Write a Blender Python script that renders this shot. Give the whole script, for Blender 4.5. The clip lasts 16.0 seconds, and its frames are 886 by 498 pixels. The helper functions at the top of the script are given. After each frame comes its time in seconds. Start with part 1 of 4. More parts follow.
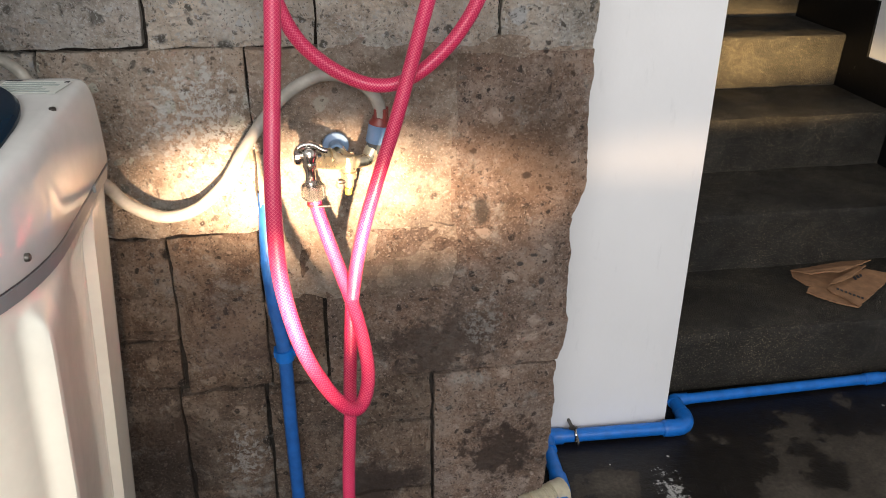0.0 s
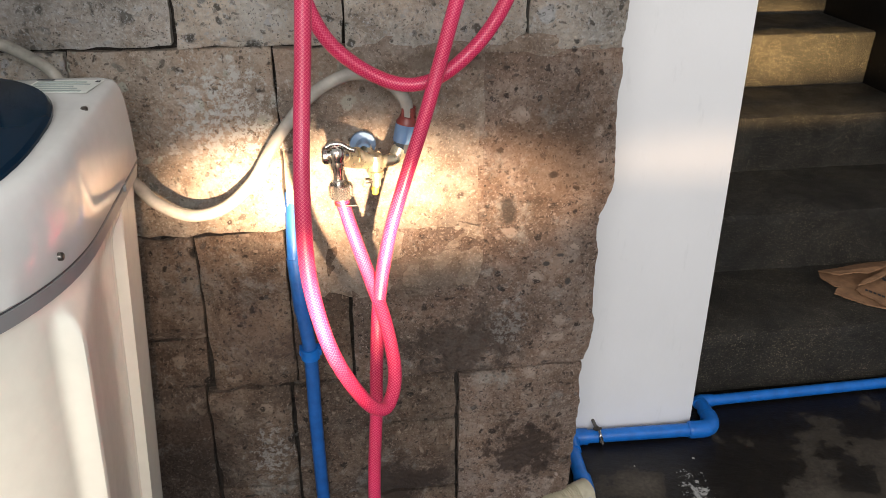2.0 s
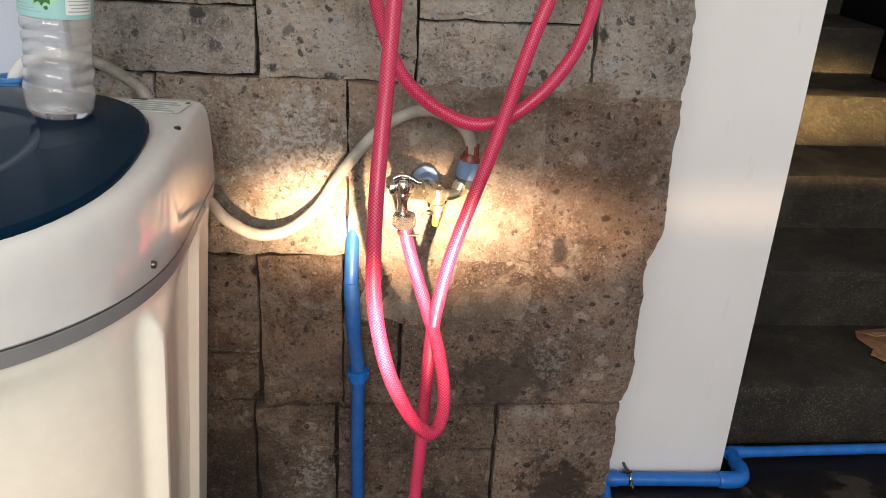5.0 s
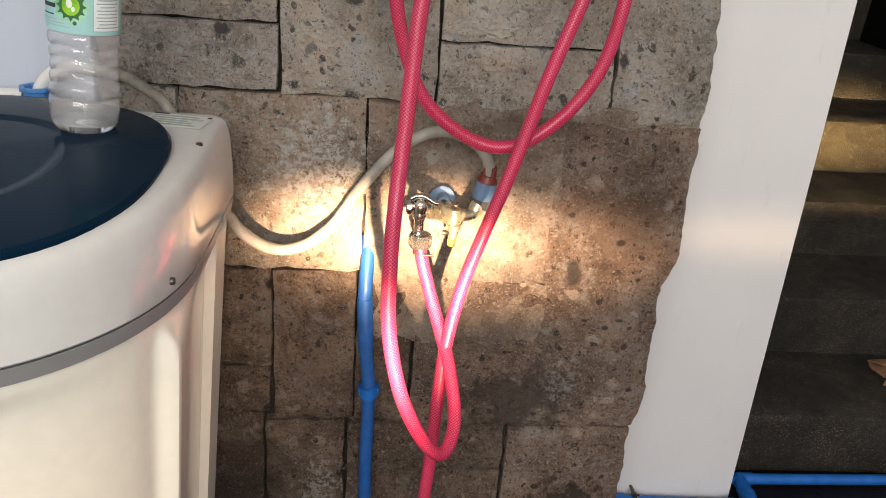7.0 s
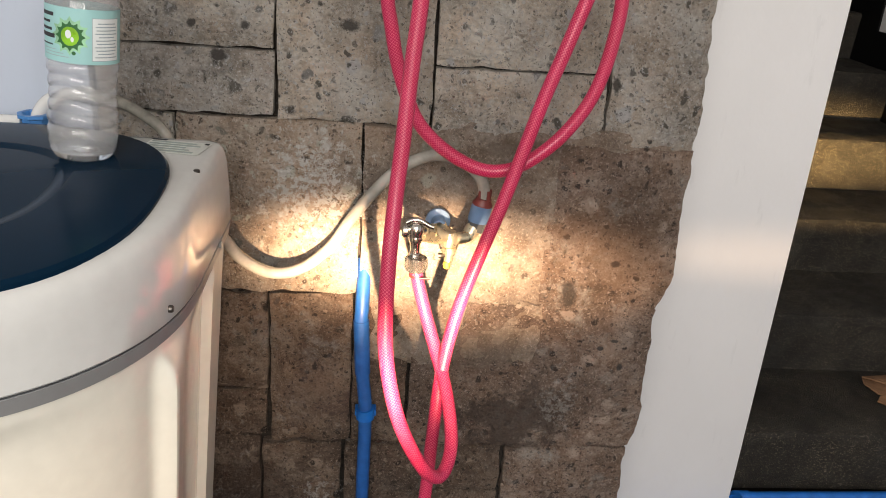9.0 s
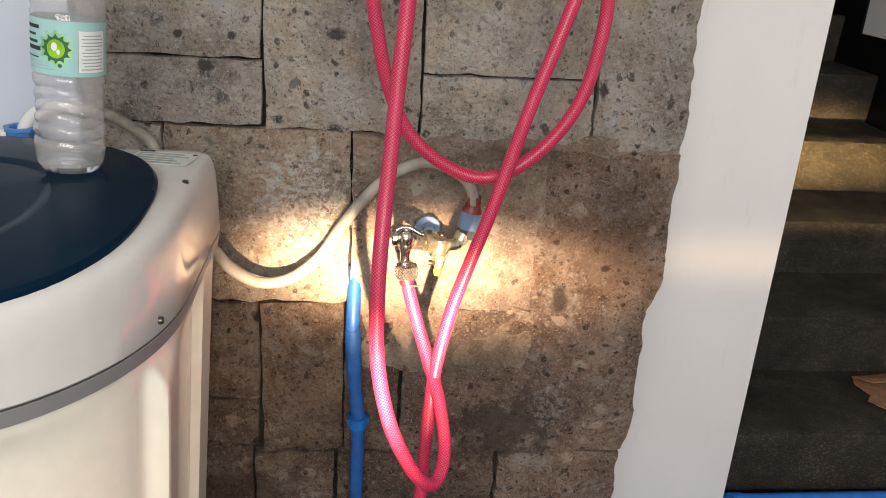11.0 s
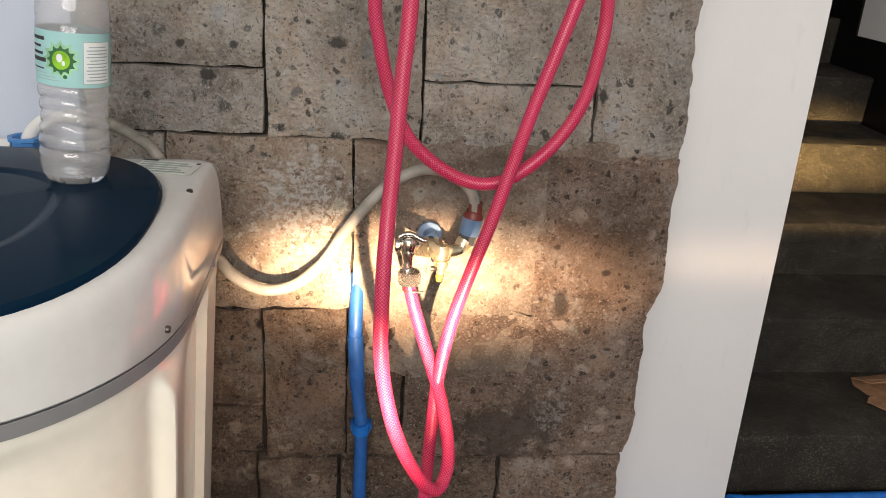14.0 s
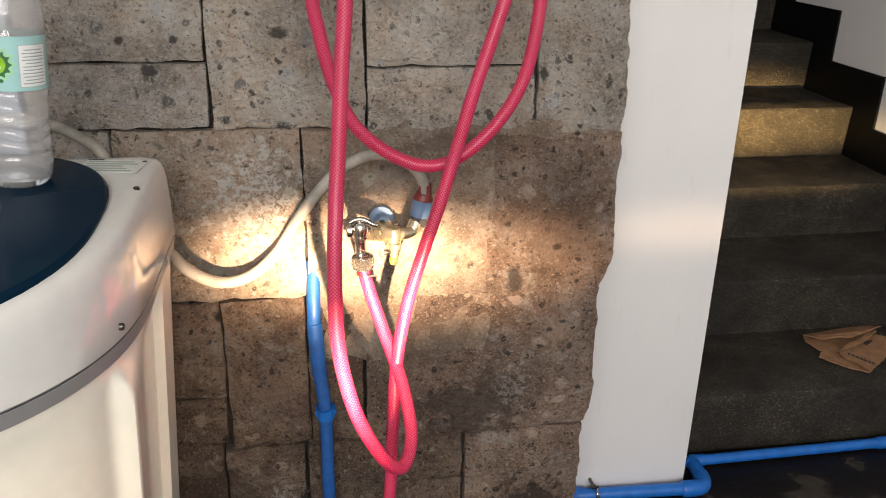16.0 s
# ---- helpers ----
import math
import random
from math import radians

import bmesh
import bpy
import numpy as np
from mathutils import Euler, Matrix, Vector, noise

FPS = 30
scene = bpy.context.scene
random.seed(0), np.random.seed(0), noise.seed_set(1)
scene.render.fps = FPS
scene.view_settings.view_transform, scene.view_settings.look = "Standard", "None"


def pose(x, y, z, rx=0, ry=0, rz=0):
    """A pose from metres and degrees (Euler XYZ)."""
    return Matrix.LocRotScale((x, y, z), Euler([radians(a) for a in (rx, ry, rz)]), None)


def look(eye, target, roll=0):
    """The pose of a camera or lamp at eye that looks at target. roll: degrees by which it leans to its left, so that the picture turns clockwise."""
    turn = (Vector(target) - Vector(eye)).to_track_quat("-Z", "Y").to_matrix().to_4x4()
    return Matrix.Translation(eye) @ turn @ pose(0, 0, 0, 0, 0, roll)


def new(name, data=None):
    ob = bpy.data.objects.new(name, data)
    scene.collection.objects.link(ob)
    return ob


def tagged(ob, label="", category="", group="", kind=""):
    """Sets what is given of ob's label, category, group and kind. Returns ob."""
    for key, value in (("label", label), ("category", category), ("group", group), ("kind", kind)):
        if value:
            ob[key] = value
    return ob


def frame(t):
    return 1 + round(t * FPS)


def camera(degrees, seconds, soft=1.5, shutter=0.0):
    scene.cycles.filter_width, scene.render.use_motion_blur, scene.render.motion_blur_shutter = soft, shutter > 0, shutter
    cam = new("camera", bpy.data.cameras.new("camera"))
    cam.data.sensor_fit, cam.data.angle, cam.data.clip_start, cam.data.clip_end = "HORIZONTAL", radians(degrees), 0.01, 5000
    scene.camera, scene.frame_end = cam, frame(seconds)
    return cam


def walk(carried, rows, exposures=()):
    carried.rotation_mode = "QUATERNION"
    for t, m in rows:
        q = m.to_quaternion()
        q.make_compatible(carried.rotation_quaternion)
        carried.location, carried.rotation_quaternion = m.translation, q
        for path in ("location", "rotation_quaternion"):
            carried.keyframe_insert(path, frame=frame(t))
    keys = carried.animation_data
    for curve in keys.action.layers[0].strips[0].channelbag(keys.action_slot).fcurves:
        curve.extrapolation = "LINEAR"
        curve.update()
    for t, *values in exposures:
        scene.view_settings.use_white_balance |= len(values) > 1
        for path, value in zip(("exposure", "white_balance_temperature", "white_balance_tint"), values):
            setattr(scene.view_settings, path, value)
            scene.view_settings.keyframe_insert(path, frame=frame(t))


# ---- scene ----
cam = camera(56.0, 16.0, soft=0.8, shutter=0.5)
PATH = [
    (0, (-0.303, 0.321, 1.27), (-0.006, 2.092, 0.388), 0.4),
    (0.5, (-0.312, 0.325, 1.276), (-0.031, 2.101, 0.401), -0.0),
    (1, (-0.315, 0.324, 1.271), (-0.056, 2.101, 0.392), -0.2),
    (1.5, (-0.314, 0.324, 1.274), (-0.062, 2.1, 0.389), -0.1),
    (2, (-0.314, 0.328, 1.271), (-0.063, 2.103, 0.384), -0.0),
    (2.5, (-0.312, 0.322, 1.272), (-0.063, 2.1, 0.39), -0.0),
    (3, (-0.318, 0.323, 1.281), (-0.066, 2.099, 0.396), 0.0),
    (3.5, (-0.339, 0.294, 1.298), (-0.137, 2.074, 0.41), 0.6),
    (4, (-0.358, 0.294, 1.296), (-0.192, 2.088, 0.428), 0.5),
    (4.2, (-0.36, 0.287, 1.279), (-0.178, 2.095, 0.444), 1.2),
    (6.5, (-0.382, 0.288, 1.31), (-0.21, 2.112, 0.509), 4.6),
    (7, (-0.376, 0.291, 1.306), (-0.208, 2.119, 0.511), 4.5),
    (7.5, (-0.379, 0.291, 1.313), (-0.217, 2.122, 0.526), 4.4),
    (8, (-0.379, 0.291, 1.308), (-0.219, 2.122, 0.52), 4.3),
    (8.5, (-0.377, 0.286, 1.32), (-0.209, 2.122, 0.545), 4.4),
    (9, (-0.379, 0.288, 1.321), (-0.2, 2.129, 0.56), 4.3),
    (9.5, (-0.377, 0.298, 1.316), (-0.197, 2.141, 0.562), 4.3),
    (12, (-0.381, 0.281, 1.324), (-0.167, 2.126, 0.583), 3.4),
    (12.5, (-0.382, 0.281, 1.322), (-0.162, 2.124, 0.576), 3.7),
    (13, (-0.381, 0.279, 1.328), (-0.165, 2.122, 0.583), 3.6),
    (13.5, (-0.38, 0.281, 1.328), (-0.166, 2.127, 0.589), 3.5),
    (14, (-0.388, 0.282, 1.328), (-0.179, 2.13, 0.592), 3.3),
    (14.5, (-0.387, 0.285, 1.333), (-0.201, 2.134, 0.593), 3.4),
    (15, (-0.373, 0.275, 1.325), (-0.176, 2.111, 0.558), 2.7),
    (15.5, (-0.371, 0.259, 1.336), (-0.126, 2.088, 0.564), 2.0),
    (16, (-0.37, 0.259, 1.334), (-0.078, 2.082, 0.564), 1.0),
]
walk(cam, [(t, look(eye, target, roll)) for t, eye, target, roll in PATH],
     exposures=[(0.0, 0.0, 6500, 10), (3.0, -0.03, 6540, 10), (4.0, -0.22, 6700, 11), (7.0, -0.22, 6920, 12), (12.5, -0.22, 6920, 12), (14.5, -0.20, 6920, 12), (16.0, -0.13, 6950, 12)])

# ---- light ----
world = bpy.data.worlds.new("sky")
scene.world = world
world.use_nodes = True
wn = world.node_tree.nodes
sky = wn.new("ShaderNodeTexSky")
sky.sky_type, sky.sun_disc = "NISHITA", False
sky.sun_elevation, sky.sun_rotation = radians(48), radians(200)
wn["Background"].inputs["Strength"].default_value = 0.10
world.node_tree.links.new(sky.outputs[0], wn["Background"].inputs["Color"])

# added area lamp standing in for daylight from the garage's wide unseen open front
daylight_area = bpy.data.lights.new("daylight_stand_in", "AREA")
daylight_area.shape, daylight_area.size, daylight_area.size_y = "RECTANGLE", 3.0, 1.4
daylight_area.energy, daylight_area.color = 121.0, (1.0, 0.975, 0.945)
new("daylight_stand_in", daylight_area).matrix_world = look((-0.42, -1.9, 2.25), (-0.2, 1.6, 0.7))


def headlight(eye, aim, watts, wide, tall, roll=0.0, tint=(1.0, 0.685, 0.43)):
    """The narrow dipped beam of a parked vehicle, wide and flat."""
    data = bpy.data.lights.new("headlight", "SPOT")
    data.energy, data.color, data.shadow_soft_size = watts, tint, 0.045
    data.spot_size, data.spot_blend = radians(tall), 1.0
    ob = new("headlight", data)
    ob.matrix_world = look(eye, aim, roll) @ Matrix.Diagonal((wide / tall, 1, 1, 1))
    return ob


# dipped beams of a vehicle parked before the wall: a hot core and its spread, and the second lamp towards the stairs
headlight((-0.12, -2.2, 0.46), (-0.335, 1.6, 0.760), 9000, 8.5, 2.9)
headlight((-0.12, -2.2, 0.46), (-0.22, 1.6, 0.722), 3500, 12.5, 4.2)
headlight((-0.12, -2.2, 0.46), (-0.72, 1.4, 0.56), 150, 19, 11)
headlight((0.95, -2.2, 0.50), (1.04, 2.86, 0.642), 7600, 14.2, 3.3, tint=(1.0, 0.67, 0.28))
headlight((0.95, -2.2, 0.50), (0.45, 1.84, 0.690), 260, 9.0, 1.9)


# ---- materials ----
def material(name):
    m = bpy.data.materials.new(name)
    m.use_nodes = True
    nt = m.node_tree
    return m, nt, nt.nodes["Principled BSDF"]


def node(nt, kind, **inputs):
    n = nt.nodes.new(kind)
    for key, value in inputs.items():
        n.inputs[key.replace("_", " ")].default_value = value
    return n


def ramp(nt, source, stops):
    r = nt.nodes.new("ShaderNodeValToRGB")
    while len(r.color_ramp.elements) < len(stops):
        r.color_ramp.elements.new(0.5)
    for e, (p, c) in zip(r.color_ramp.elements, stops):
        e.position, e.color = p, (*c, 1) if len(c) == 3 else c
    nt.links.new(source, r.inputs[0])
    return r.outputs[0]


def mixed(nt, factor, a, b, mode="MIX"):
    n = nt.nodes.new("ShaderNodeMix")
    n.data_type, n.blend_type = "RGBA", mode
    for socket, value in ((n.inputs[0], factor), (n.inputs[6], a), (n.inputs[7], b)):
        if isinstance(value, (int, float)):
            socket.default_value = value
        elif isinstance(value, tuple):
            socket.default_value = (*value, 1)
        else:
            nt.links.new(value, socket)
    return n.outputs[2]


def bumped(nt, bsdf, height, strength, distance):
    b = nt.nodes.new("ShaderNodeBump")
    b.inputs["Strength"].default_value, b.inputs["Distance"].default_value = strength, distance
    nt.links.new(height, b.inputs["Height"])
    nt.links.new(b.outputs[0], bsdf.inputs["Normal"])


def coords(nt, scale=(1, 1, 1), object_space=False):
    g = nt.nodes.new("ShaderNodeTexCoord" if object_space else "ShaderNodeNewGeometry")
    mp = nt.nodes.new("ShaderNodeMapping")
    mp.inputs["Scale"].default_value = scale
    nt.links.new(g.outputs["Object" if object_space else "Position"], mp.inputs[0])
    return mp.outputs[0]


def tex_noise(nt, at, scale, detail=4, rough=0.55):
    n = node(nt, "ShaderNodeTexNoise", Scale=scale, Detail=detail, Roughness=rough)
    nt.links.new(at, n.inputs["Vector"])
    return n.outputs["Fac"]


def tex_cells(nt, at, scale, feature="F1", random=1.0):
    n = node(nt, "ShaderNodeTexVoronoi", Scale=scale, Randomness=random)
    n.feature = feature
    nt.links.new(at, n.inputs["Vector"])
    return n


def value(nt, op, a, b):
    n = nt.nodes.new("ShaderNodeMath")
    n.operation = op
    for s, v in zip(n.inputs, (a, b)):
        if isinstance(v, (int, float)):
            s.default_value = v
        else:
            nt.links.new(v, s)
    return n.outputs[0]


def plain(name, color, rough=0.5, metal=0.0, grain=0.06, coat=0.0):
    """A plain surface with faint uneven tone and gloss."""
    m, nt, b = material(name)
    at = coords(nt)
    n = tex_noise(nt, at, 38, 5)
    lo, hi = tuple(c * (1 - grain) for c in color), tuple(min(1, c * (1 + grain)) for c in color)
    nt.links.new(ramp(nt, n, [(0.3, lo), (0.7, hi)]), b.inputs["Base Color"])
    nt.links.new(ramp(nt, tex_noise(nt, at, 90, 3), [(0.3, (max(0, rough - 0.5 * grain),) * 3), (0.7, (min(1, rough + 0.5 * grain),) * 3)]), b.inputs["Roughness"])
    b.inputs["Metallic"].default_value = metal
    b.inputs["Coat Weight"].default_value = coat
    return m


def stone_material(name, dark, mid, light, clasts=1.0, salt=0.5):
    """Volcanic adobe stone: sandy matrix with dark clasts, pits and pale salt bloom."""
    m, nt, b = material(name)
    at = coords(nt)
    info = nt.nodes.new("ShaderNodeObjectInfo")
    large, grit = tex_noise(nt, at, 7, 5, 0.6), tex_noise(nt, at, 160, 4, 0.7)
    middle = tex_noise(nt, at, 26, 9, 0.78)
    blend = value(nt, "ADD", value(nt, "ADD", value(nt, "MULTIPLY", large, 0.42), value(nt, "MULTIPLY", middle, 0.38)), value(nt, "MULTIPLY", grit, 0.2))
    base = ramp(nt, blend, [(0.42, tuple(0.58 * c for c in mid)), (0.495, mid), (0.575, light)])
    # patches of warmer and cooler sand
    hue = ramp(nt, tex_noise(nt, at, 13, 6, 0.7), [(0.38, (1.12, 0.97, 0.84)), (0.62, (0.94, 1.0, 1.06))])
    base = mixed(nt, 0.6, base, hue, "MULTIPLY")
    tone = ramp(nt, info.outputs["Random"], [(0.0, (0.88, 0.87, 0.87)), (0.5, (0.98, 0.96, 0.94)), (1.0, (1.10, 1.07, 1.02))])
    base = mixed(nt, 1.0, base, tone, "MULTIPLY")
    # dark rounded clasts of uneven size
    warp = nt.nodes.new("ShaderNodeVectorMath")
    warp.operation = "ADD"
    wob = node(nt, "ShaderNodeTexNoise", Scale=40.0, Detail=3.0)
    nt.links.new(at, wob.inputs["Vector"])
    scaled = nt.nodes.new("ShaderNodeVectorMath")
    scaled.operation = "SCALE"
    scaled.inputs["Scale"].default_value = 0.03
    nt.links.new(wob.outputs["Color"], scaled.inputs[0])
    nt.links.new(at, warp.inputs[0]), nt.links.new(scaled.outputs[0], warp.inputs[1])
    for scale, cut, keep in ((22, 0.22, 0.22), (44, 0.22, 0.36), (100, 0.26, 0.42), (240, 0.28, 0.40)):
        cell = tex_cells(nt, warp.outputs[0], scale)
        spot = ramp(nt, cell.outputs["Distance"], [(cut, (1, 1, 1)), (cut + 0.10, (0, 0, 0))])
        pick = nt.nodes.new("ShaderNodeSeparateColor")
        nt.links.new(cell.outputs["Color"], pick.inputs[0])
        chosen = value(nt, "MULTIPLY", spot, value(nt, "LESS_THAN", pick.outputs[0], keep * clasts))
        tint = ramp(nt, pick.outputs[1], [(0.0, tuple(c * 0.35 for c in dark)), (0.6, tuple(c * 0.75 for c in dark)), (0.85, tuple(min(0.6, c * 1.25) for c in light))])
        base = mixed(nt, value(nt, "MULTIPLY", chosen, 0.9 if scale < 50 else 0.66), base, tint)
    fleck = ramp(nt, tex_noise(nt, at, 230, 4, 0.7), [(0.56, (0, 0, 0)), (0.66, (0.8,) * 3)])
    base = mixed(nt, fleck, base, tuple(min(0.7, c * 1.25) for c in light))
    soot = ramp(nt, tex_noise(nt, at, 130, 7, 0.8), [(0.33, (0.55,) * 3), (0.42, (0, 0, 0))])
    base = mixed(nt, soot, base, tuple(c * 0.42 for c in dark))
    bloom = ramp(nt, tex_noise(nt, at, 9, 9, 0.78), [(0.55, (0, 0, 0)), (0.66, (salt, salt, salt))])
    base = mixed(nt, bloom, base, (0.50, 0.48, 0.44))
    for x, z, rx, rz, strength, tint, scale in STAINS:
        base = mixed(nt, blotch(nt, at, x, z, rx, rz, strength, scale), base, tint)
    nt.links.new(base, b.inputs["Base Color"])
    b.inputs["Roughness"].default_value = 0.92
    pits = tex_cells(nt, warp.outputs[0], 90).outputs["Distance"]
    height = value(nt, "ADD", value(nt, "MULTIPLY", tex_noise(nt, at, 75, 10, 0.82), 1.3), value(nt, "MULTIPLY", pits, 0.5))
    chips = ramp(nt, tex_cells(nt, warp.outputs[0], 38).outputs["Distance"], [(0.10, (0, 0, 0)), (0.32, (1, 1, 1))])
    height = value(nt, "ADD", height, value(nt, "MULTIPLY", chips, 0.35))
    bumped(nt, b, height, 1.0, 0.014)
    return m


def blotch(nt, at, x, z, rx, rz, strength, scale):
    """A ragged stain on the wall round x, z."""
    mp = nt.nodes.new("ShaderNodeMapping")
    mp.inputs["Location"].default_value = (-x / rx, 0, -z / rz)
    mp.inputs["Scale"].default_value = (1 / rx, 0, 1 / rz)
    nt.links.new(at, mp.inputs[0])
    far = nt.nodes.new("ShaderNodeVectorMath")
    far.operation = "LENGTH"
    nt.links.new(mp.outputs[0], far.inputs[0])
    edge = value(nt, "ADD", far.outputs["Value"], value(nt, "MULTIPLY", value(nt, "SUBTRACT", tex_noise(nt, at, scale, 8, 0.72), 0.5), 3.2 if rx > 0.03 else 1.6))
    if scale < 46:
        return ramp(nt, edge, [(0.45, (strength,) * 3), (0.85, (0, 0, 0))])
    flakes = ramp(nt, tex_noise(nt, at, 85, 6, 0.75), [(0.47, (0, 0, 0)), (0.53, (strength,) * 3)]) if rx > 0.03 else strength
    return value(nt, "MULTIPLY", ramp(nt, edge, [(0.55, (1, 1, 1)), (0.9, (0, 0, 0))]), flakes)


# damp, soot and salt marks: place, half width and height, strength, colour, raggedness
DAMP, SOOT, SALT, RUST = (0.052, 0.031, 0.022), (0.04, 0.033, 0.028), (0.74, 0.72, 0.68), (0.13, 0.075, 0.04)
CLAST, PATCH = (0.075, 0.068, 0.062), (0.080, 0.056, 0.044)
STAINS = [
    (0.03, 0.17, 0.105, 0.11, 0.88, DAMP, 30), (-0.215, 0.12, 0.11, 0.08, 0.9, DAMP, 12), (-0.60, 0.22, 0.12, 0.16, 0.5, DAMP, 9), (-0.11, 0.430, 0.15, 0.085, 0.80, PATCH, 24),
    (-0.02, 0.695, 0.020, 0.032, 0.8, SOOT, 34), (-0.475, 0.875, 0.10, 0.115, 1.0, SALT, 60), (-0.010, 0.47, 0.040, 0.07, 0.30, SALT, 50), (0.06, 0.80, 0.12, 0.14, 0.45, RUST, 16),
    (0.10, 0.92, 0.06, 0.05, 0.22, SOOT, 40), (-0.46, 0.22, 0.05, 0.07, 0.4, SALT, 60), (-0.17, 1.13, 0.10, 0.07, 0.4, SALT, 46), (-0.46, 0.47, 0.10, 0.12, 0.3, (0.12, 0.088, 0.085), 10),
    (-0.12, 0.958, 0.12, 0.022, 0.55, (0.15, 0.105, 0.07), 20), (-0.16, 0.58, 0.13, 0.06, 0.45, (0.31, 0.25, 0.195), 18), (-0.62, 1.083, 0.021, 0.013, 0.95, CLAST, 60), (-0.42, 1.14, 0.020, 0.012, 0.9, CLAST, 60),
    (0.014, 1.07, 0.009, 0.018, 0.9, CLAST, 60), (0.057, 0.757, 0.010, 0.008, 0.9, (0.06, 0.038, 0.026), 60), (0.08, 0.60, 0.009, 0.005, 0.9, CLAST, 60), (0.055, 0.585, 0.008, 0.006, 0.9, CLAST, 60),
    (0.095, 0.55, 0.007, 0.009, 0.9, CLAST, 60), (-0.58, 1.13, 0.010, 0.008, 0.9, CLAST, 60), (-0.66, 1.13, 0.009, 0.008, 0.9, CLAST, 60), (-0.36, 0.90, 0.05, 0.04, 0.2, PATCH, 20),
]
STONE = stone_material("adobe_stone", (0.15, 0.134, 0.114), (0.57, 0.522, 0.46), (0.75, 0.705, 0.64))
STONE_TAN = stone_material("tan_adobe_stone", (0.13, 0.10, 0.08), (0.42, 0.345, 0.285), (0.57, 0.485, 0.41))
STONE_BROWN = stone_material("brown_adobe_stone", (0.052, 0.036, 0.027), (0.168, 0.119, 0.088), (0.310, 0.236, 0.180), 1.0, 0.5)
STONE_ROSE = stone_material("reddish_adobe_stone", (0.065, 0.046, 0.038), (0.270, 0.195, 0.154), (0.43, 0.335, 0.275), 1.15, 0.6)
STONE_PALE = stone_material("pale_adobe_stone", (0.17, 0.158, 0.138), (0.59, 0.555, 0.505), (0.78, 0.745, 0.69), 1.0, 0.6)
RENDER_COAT = stone_material("cement_patch", (0.18, 0.14, 0.11), (0.40, 0.325, 0.268), (0.54, 0.46, 0.39), 0.4, 0.35)
MORTAR = stone_material("dark_mortar", (0.025, 0.02, 0.017), (0.042, 0.034, 0.028), (0.075, 0.06, 0.05), 0.2, 0.0)


def paint_material(name, color, scuff):
    m, nt, b = material(name)
    at = coords(nt)
    c = ramp(nt, tex_noise(nt, at, 2.4, 6), [(0.3, tuple(v * 0.93 for v in color)), (0.65, color)])
    c = mixed(nt, ramp(nt, tex_noise(nt, coords(nt, (6, 6, 1.3)), 5, 7, 0.7), [(0.60, (0, 0, 0)), (0.75, (scuff,) * 3)]), c, tuple(v * 0.7 for v in color))
    nt.links.new(c, b.inputs["Base Color"])
    b.inputs["Roughness"].default_value = 0.48
    bumped(nt, b, tex_noise(nt, at, 26, 6, 0.6), 0.22, 0.004)
    return m


PALE_BLUE_PAINT = paint_material("pale_blue_white_paint", (0.50, 0.565, 0.67), 0.15)
WHITE_PAINT = paint_material("white_wall_paint", (0.80, 0.795, 0.805), 0.3)
CEILING_PAINT = paint_material("ceiling_paint", (0.62, 0.62, 0.60), 0.2)
BLACK_PAINT = paint_material("black_gloss_paint", (0.004, 0.004, 0.0045), 0.6)


def fleck(m, tint, scale, cut):
    """Chips and paint drips over a material's colour."""
    nt = m.node_tree
    socket = nt.nodes["Principled BSDF"].inputs["Base Color"]
    old = socket.links[0].from_socket
    chips = ramp(nt, tex_noise(nt, coords(nt), scale, 6, 0.7), [(cut, (0, 0, 0)), (cut + 0.03, (1, 1, 1))])
    nt.links.new(mixed(nt, chips, old, tint), socket)


fleck(BLACK_PAINT, (0.16, 0.15, 0.14), 22, 0.69)
BLACK_PAINT.node_tree.nodes["Principled BSDF"].inputs["Specular IOR Level"].default_value = 0.2


def washout_material():
    """Grey washed-out pebble finish of the stairs, damp and worn."""
    m, nt, b = material("pebble_washout")
    at = coords(nt)
    cells = tex_cells(nt, at, 340)
    tone = nt.nodes.new("ShaderNodeSeparateColor")
    nt.links.new(cells.outputs["Color"], tone.inputs[0])
    pebble = ramp(nt, tone.outputs[0], [(0.0, (0.003, 0.0027, 0.0021)), (0.45, (0.0135, 0.0116, 0.0088)), (0.80, (0.060, 0.052, 0.040)), (0.965, (0.17, 0.148, 0.115))])
    gap = ramp(nt, cells.outputs["Distance"], [(0.32, (0, 0, 0)), (0.62, (1, 1, 1))])
    c = mixed(nt, gap, pebble, (0.017, 0.0148, 0.0115))
    stain = ramp(nt, tex_noise(nt, at, 5, 7, 0.65), [(0.36, (0.30, 0.28, 0.26)), (0.5, (0.85, 0.81, 0.76)), (0.64, (1.5, 1.42, 1.30))])
    nt.links.new(mixed(nt, 1.0, c, stain, "MULTIPLY"), b.inputs["Base Color"])
    nt.links.new(ramp(nt, tex_noise(nt, at, 8, 5), [(0.35, (0.5,) * 3), (0.65, (0.85,) * 3)]), b.inputs["Roughness"])
    inv = value(nt, "SUBTRACT", 1.0, cells.outputs["Distance"])
    bumped(nt, b, value(nt, "ADD", inv, tex_noise(nt, at, 34, 9, 0.75)), 0.6, 0.005)
    return m


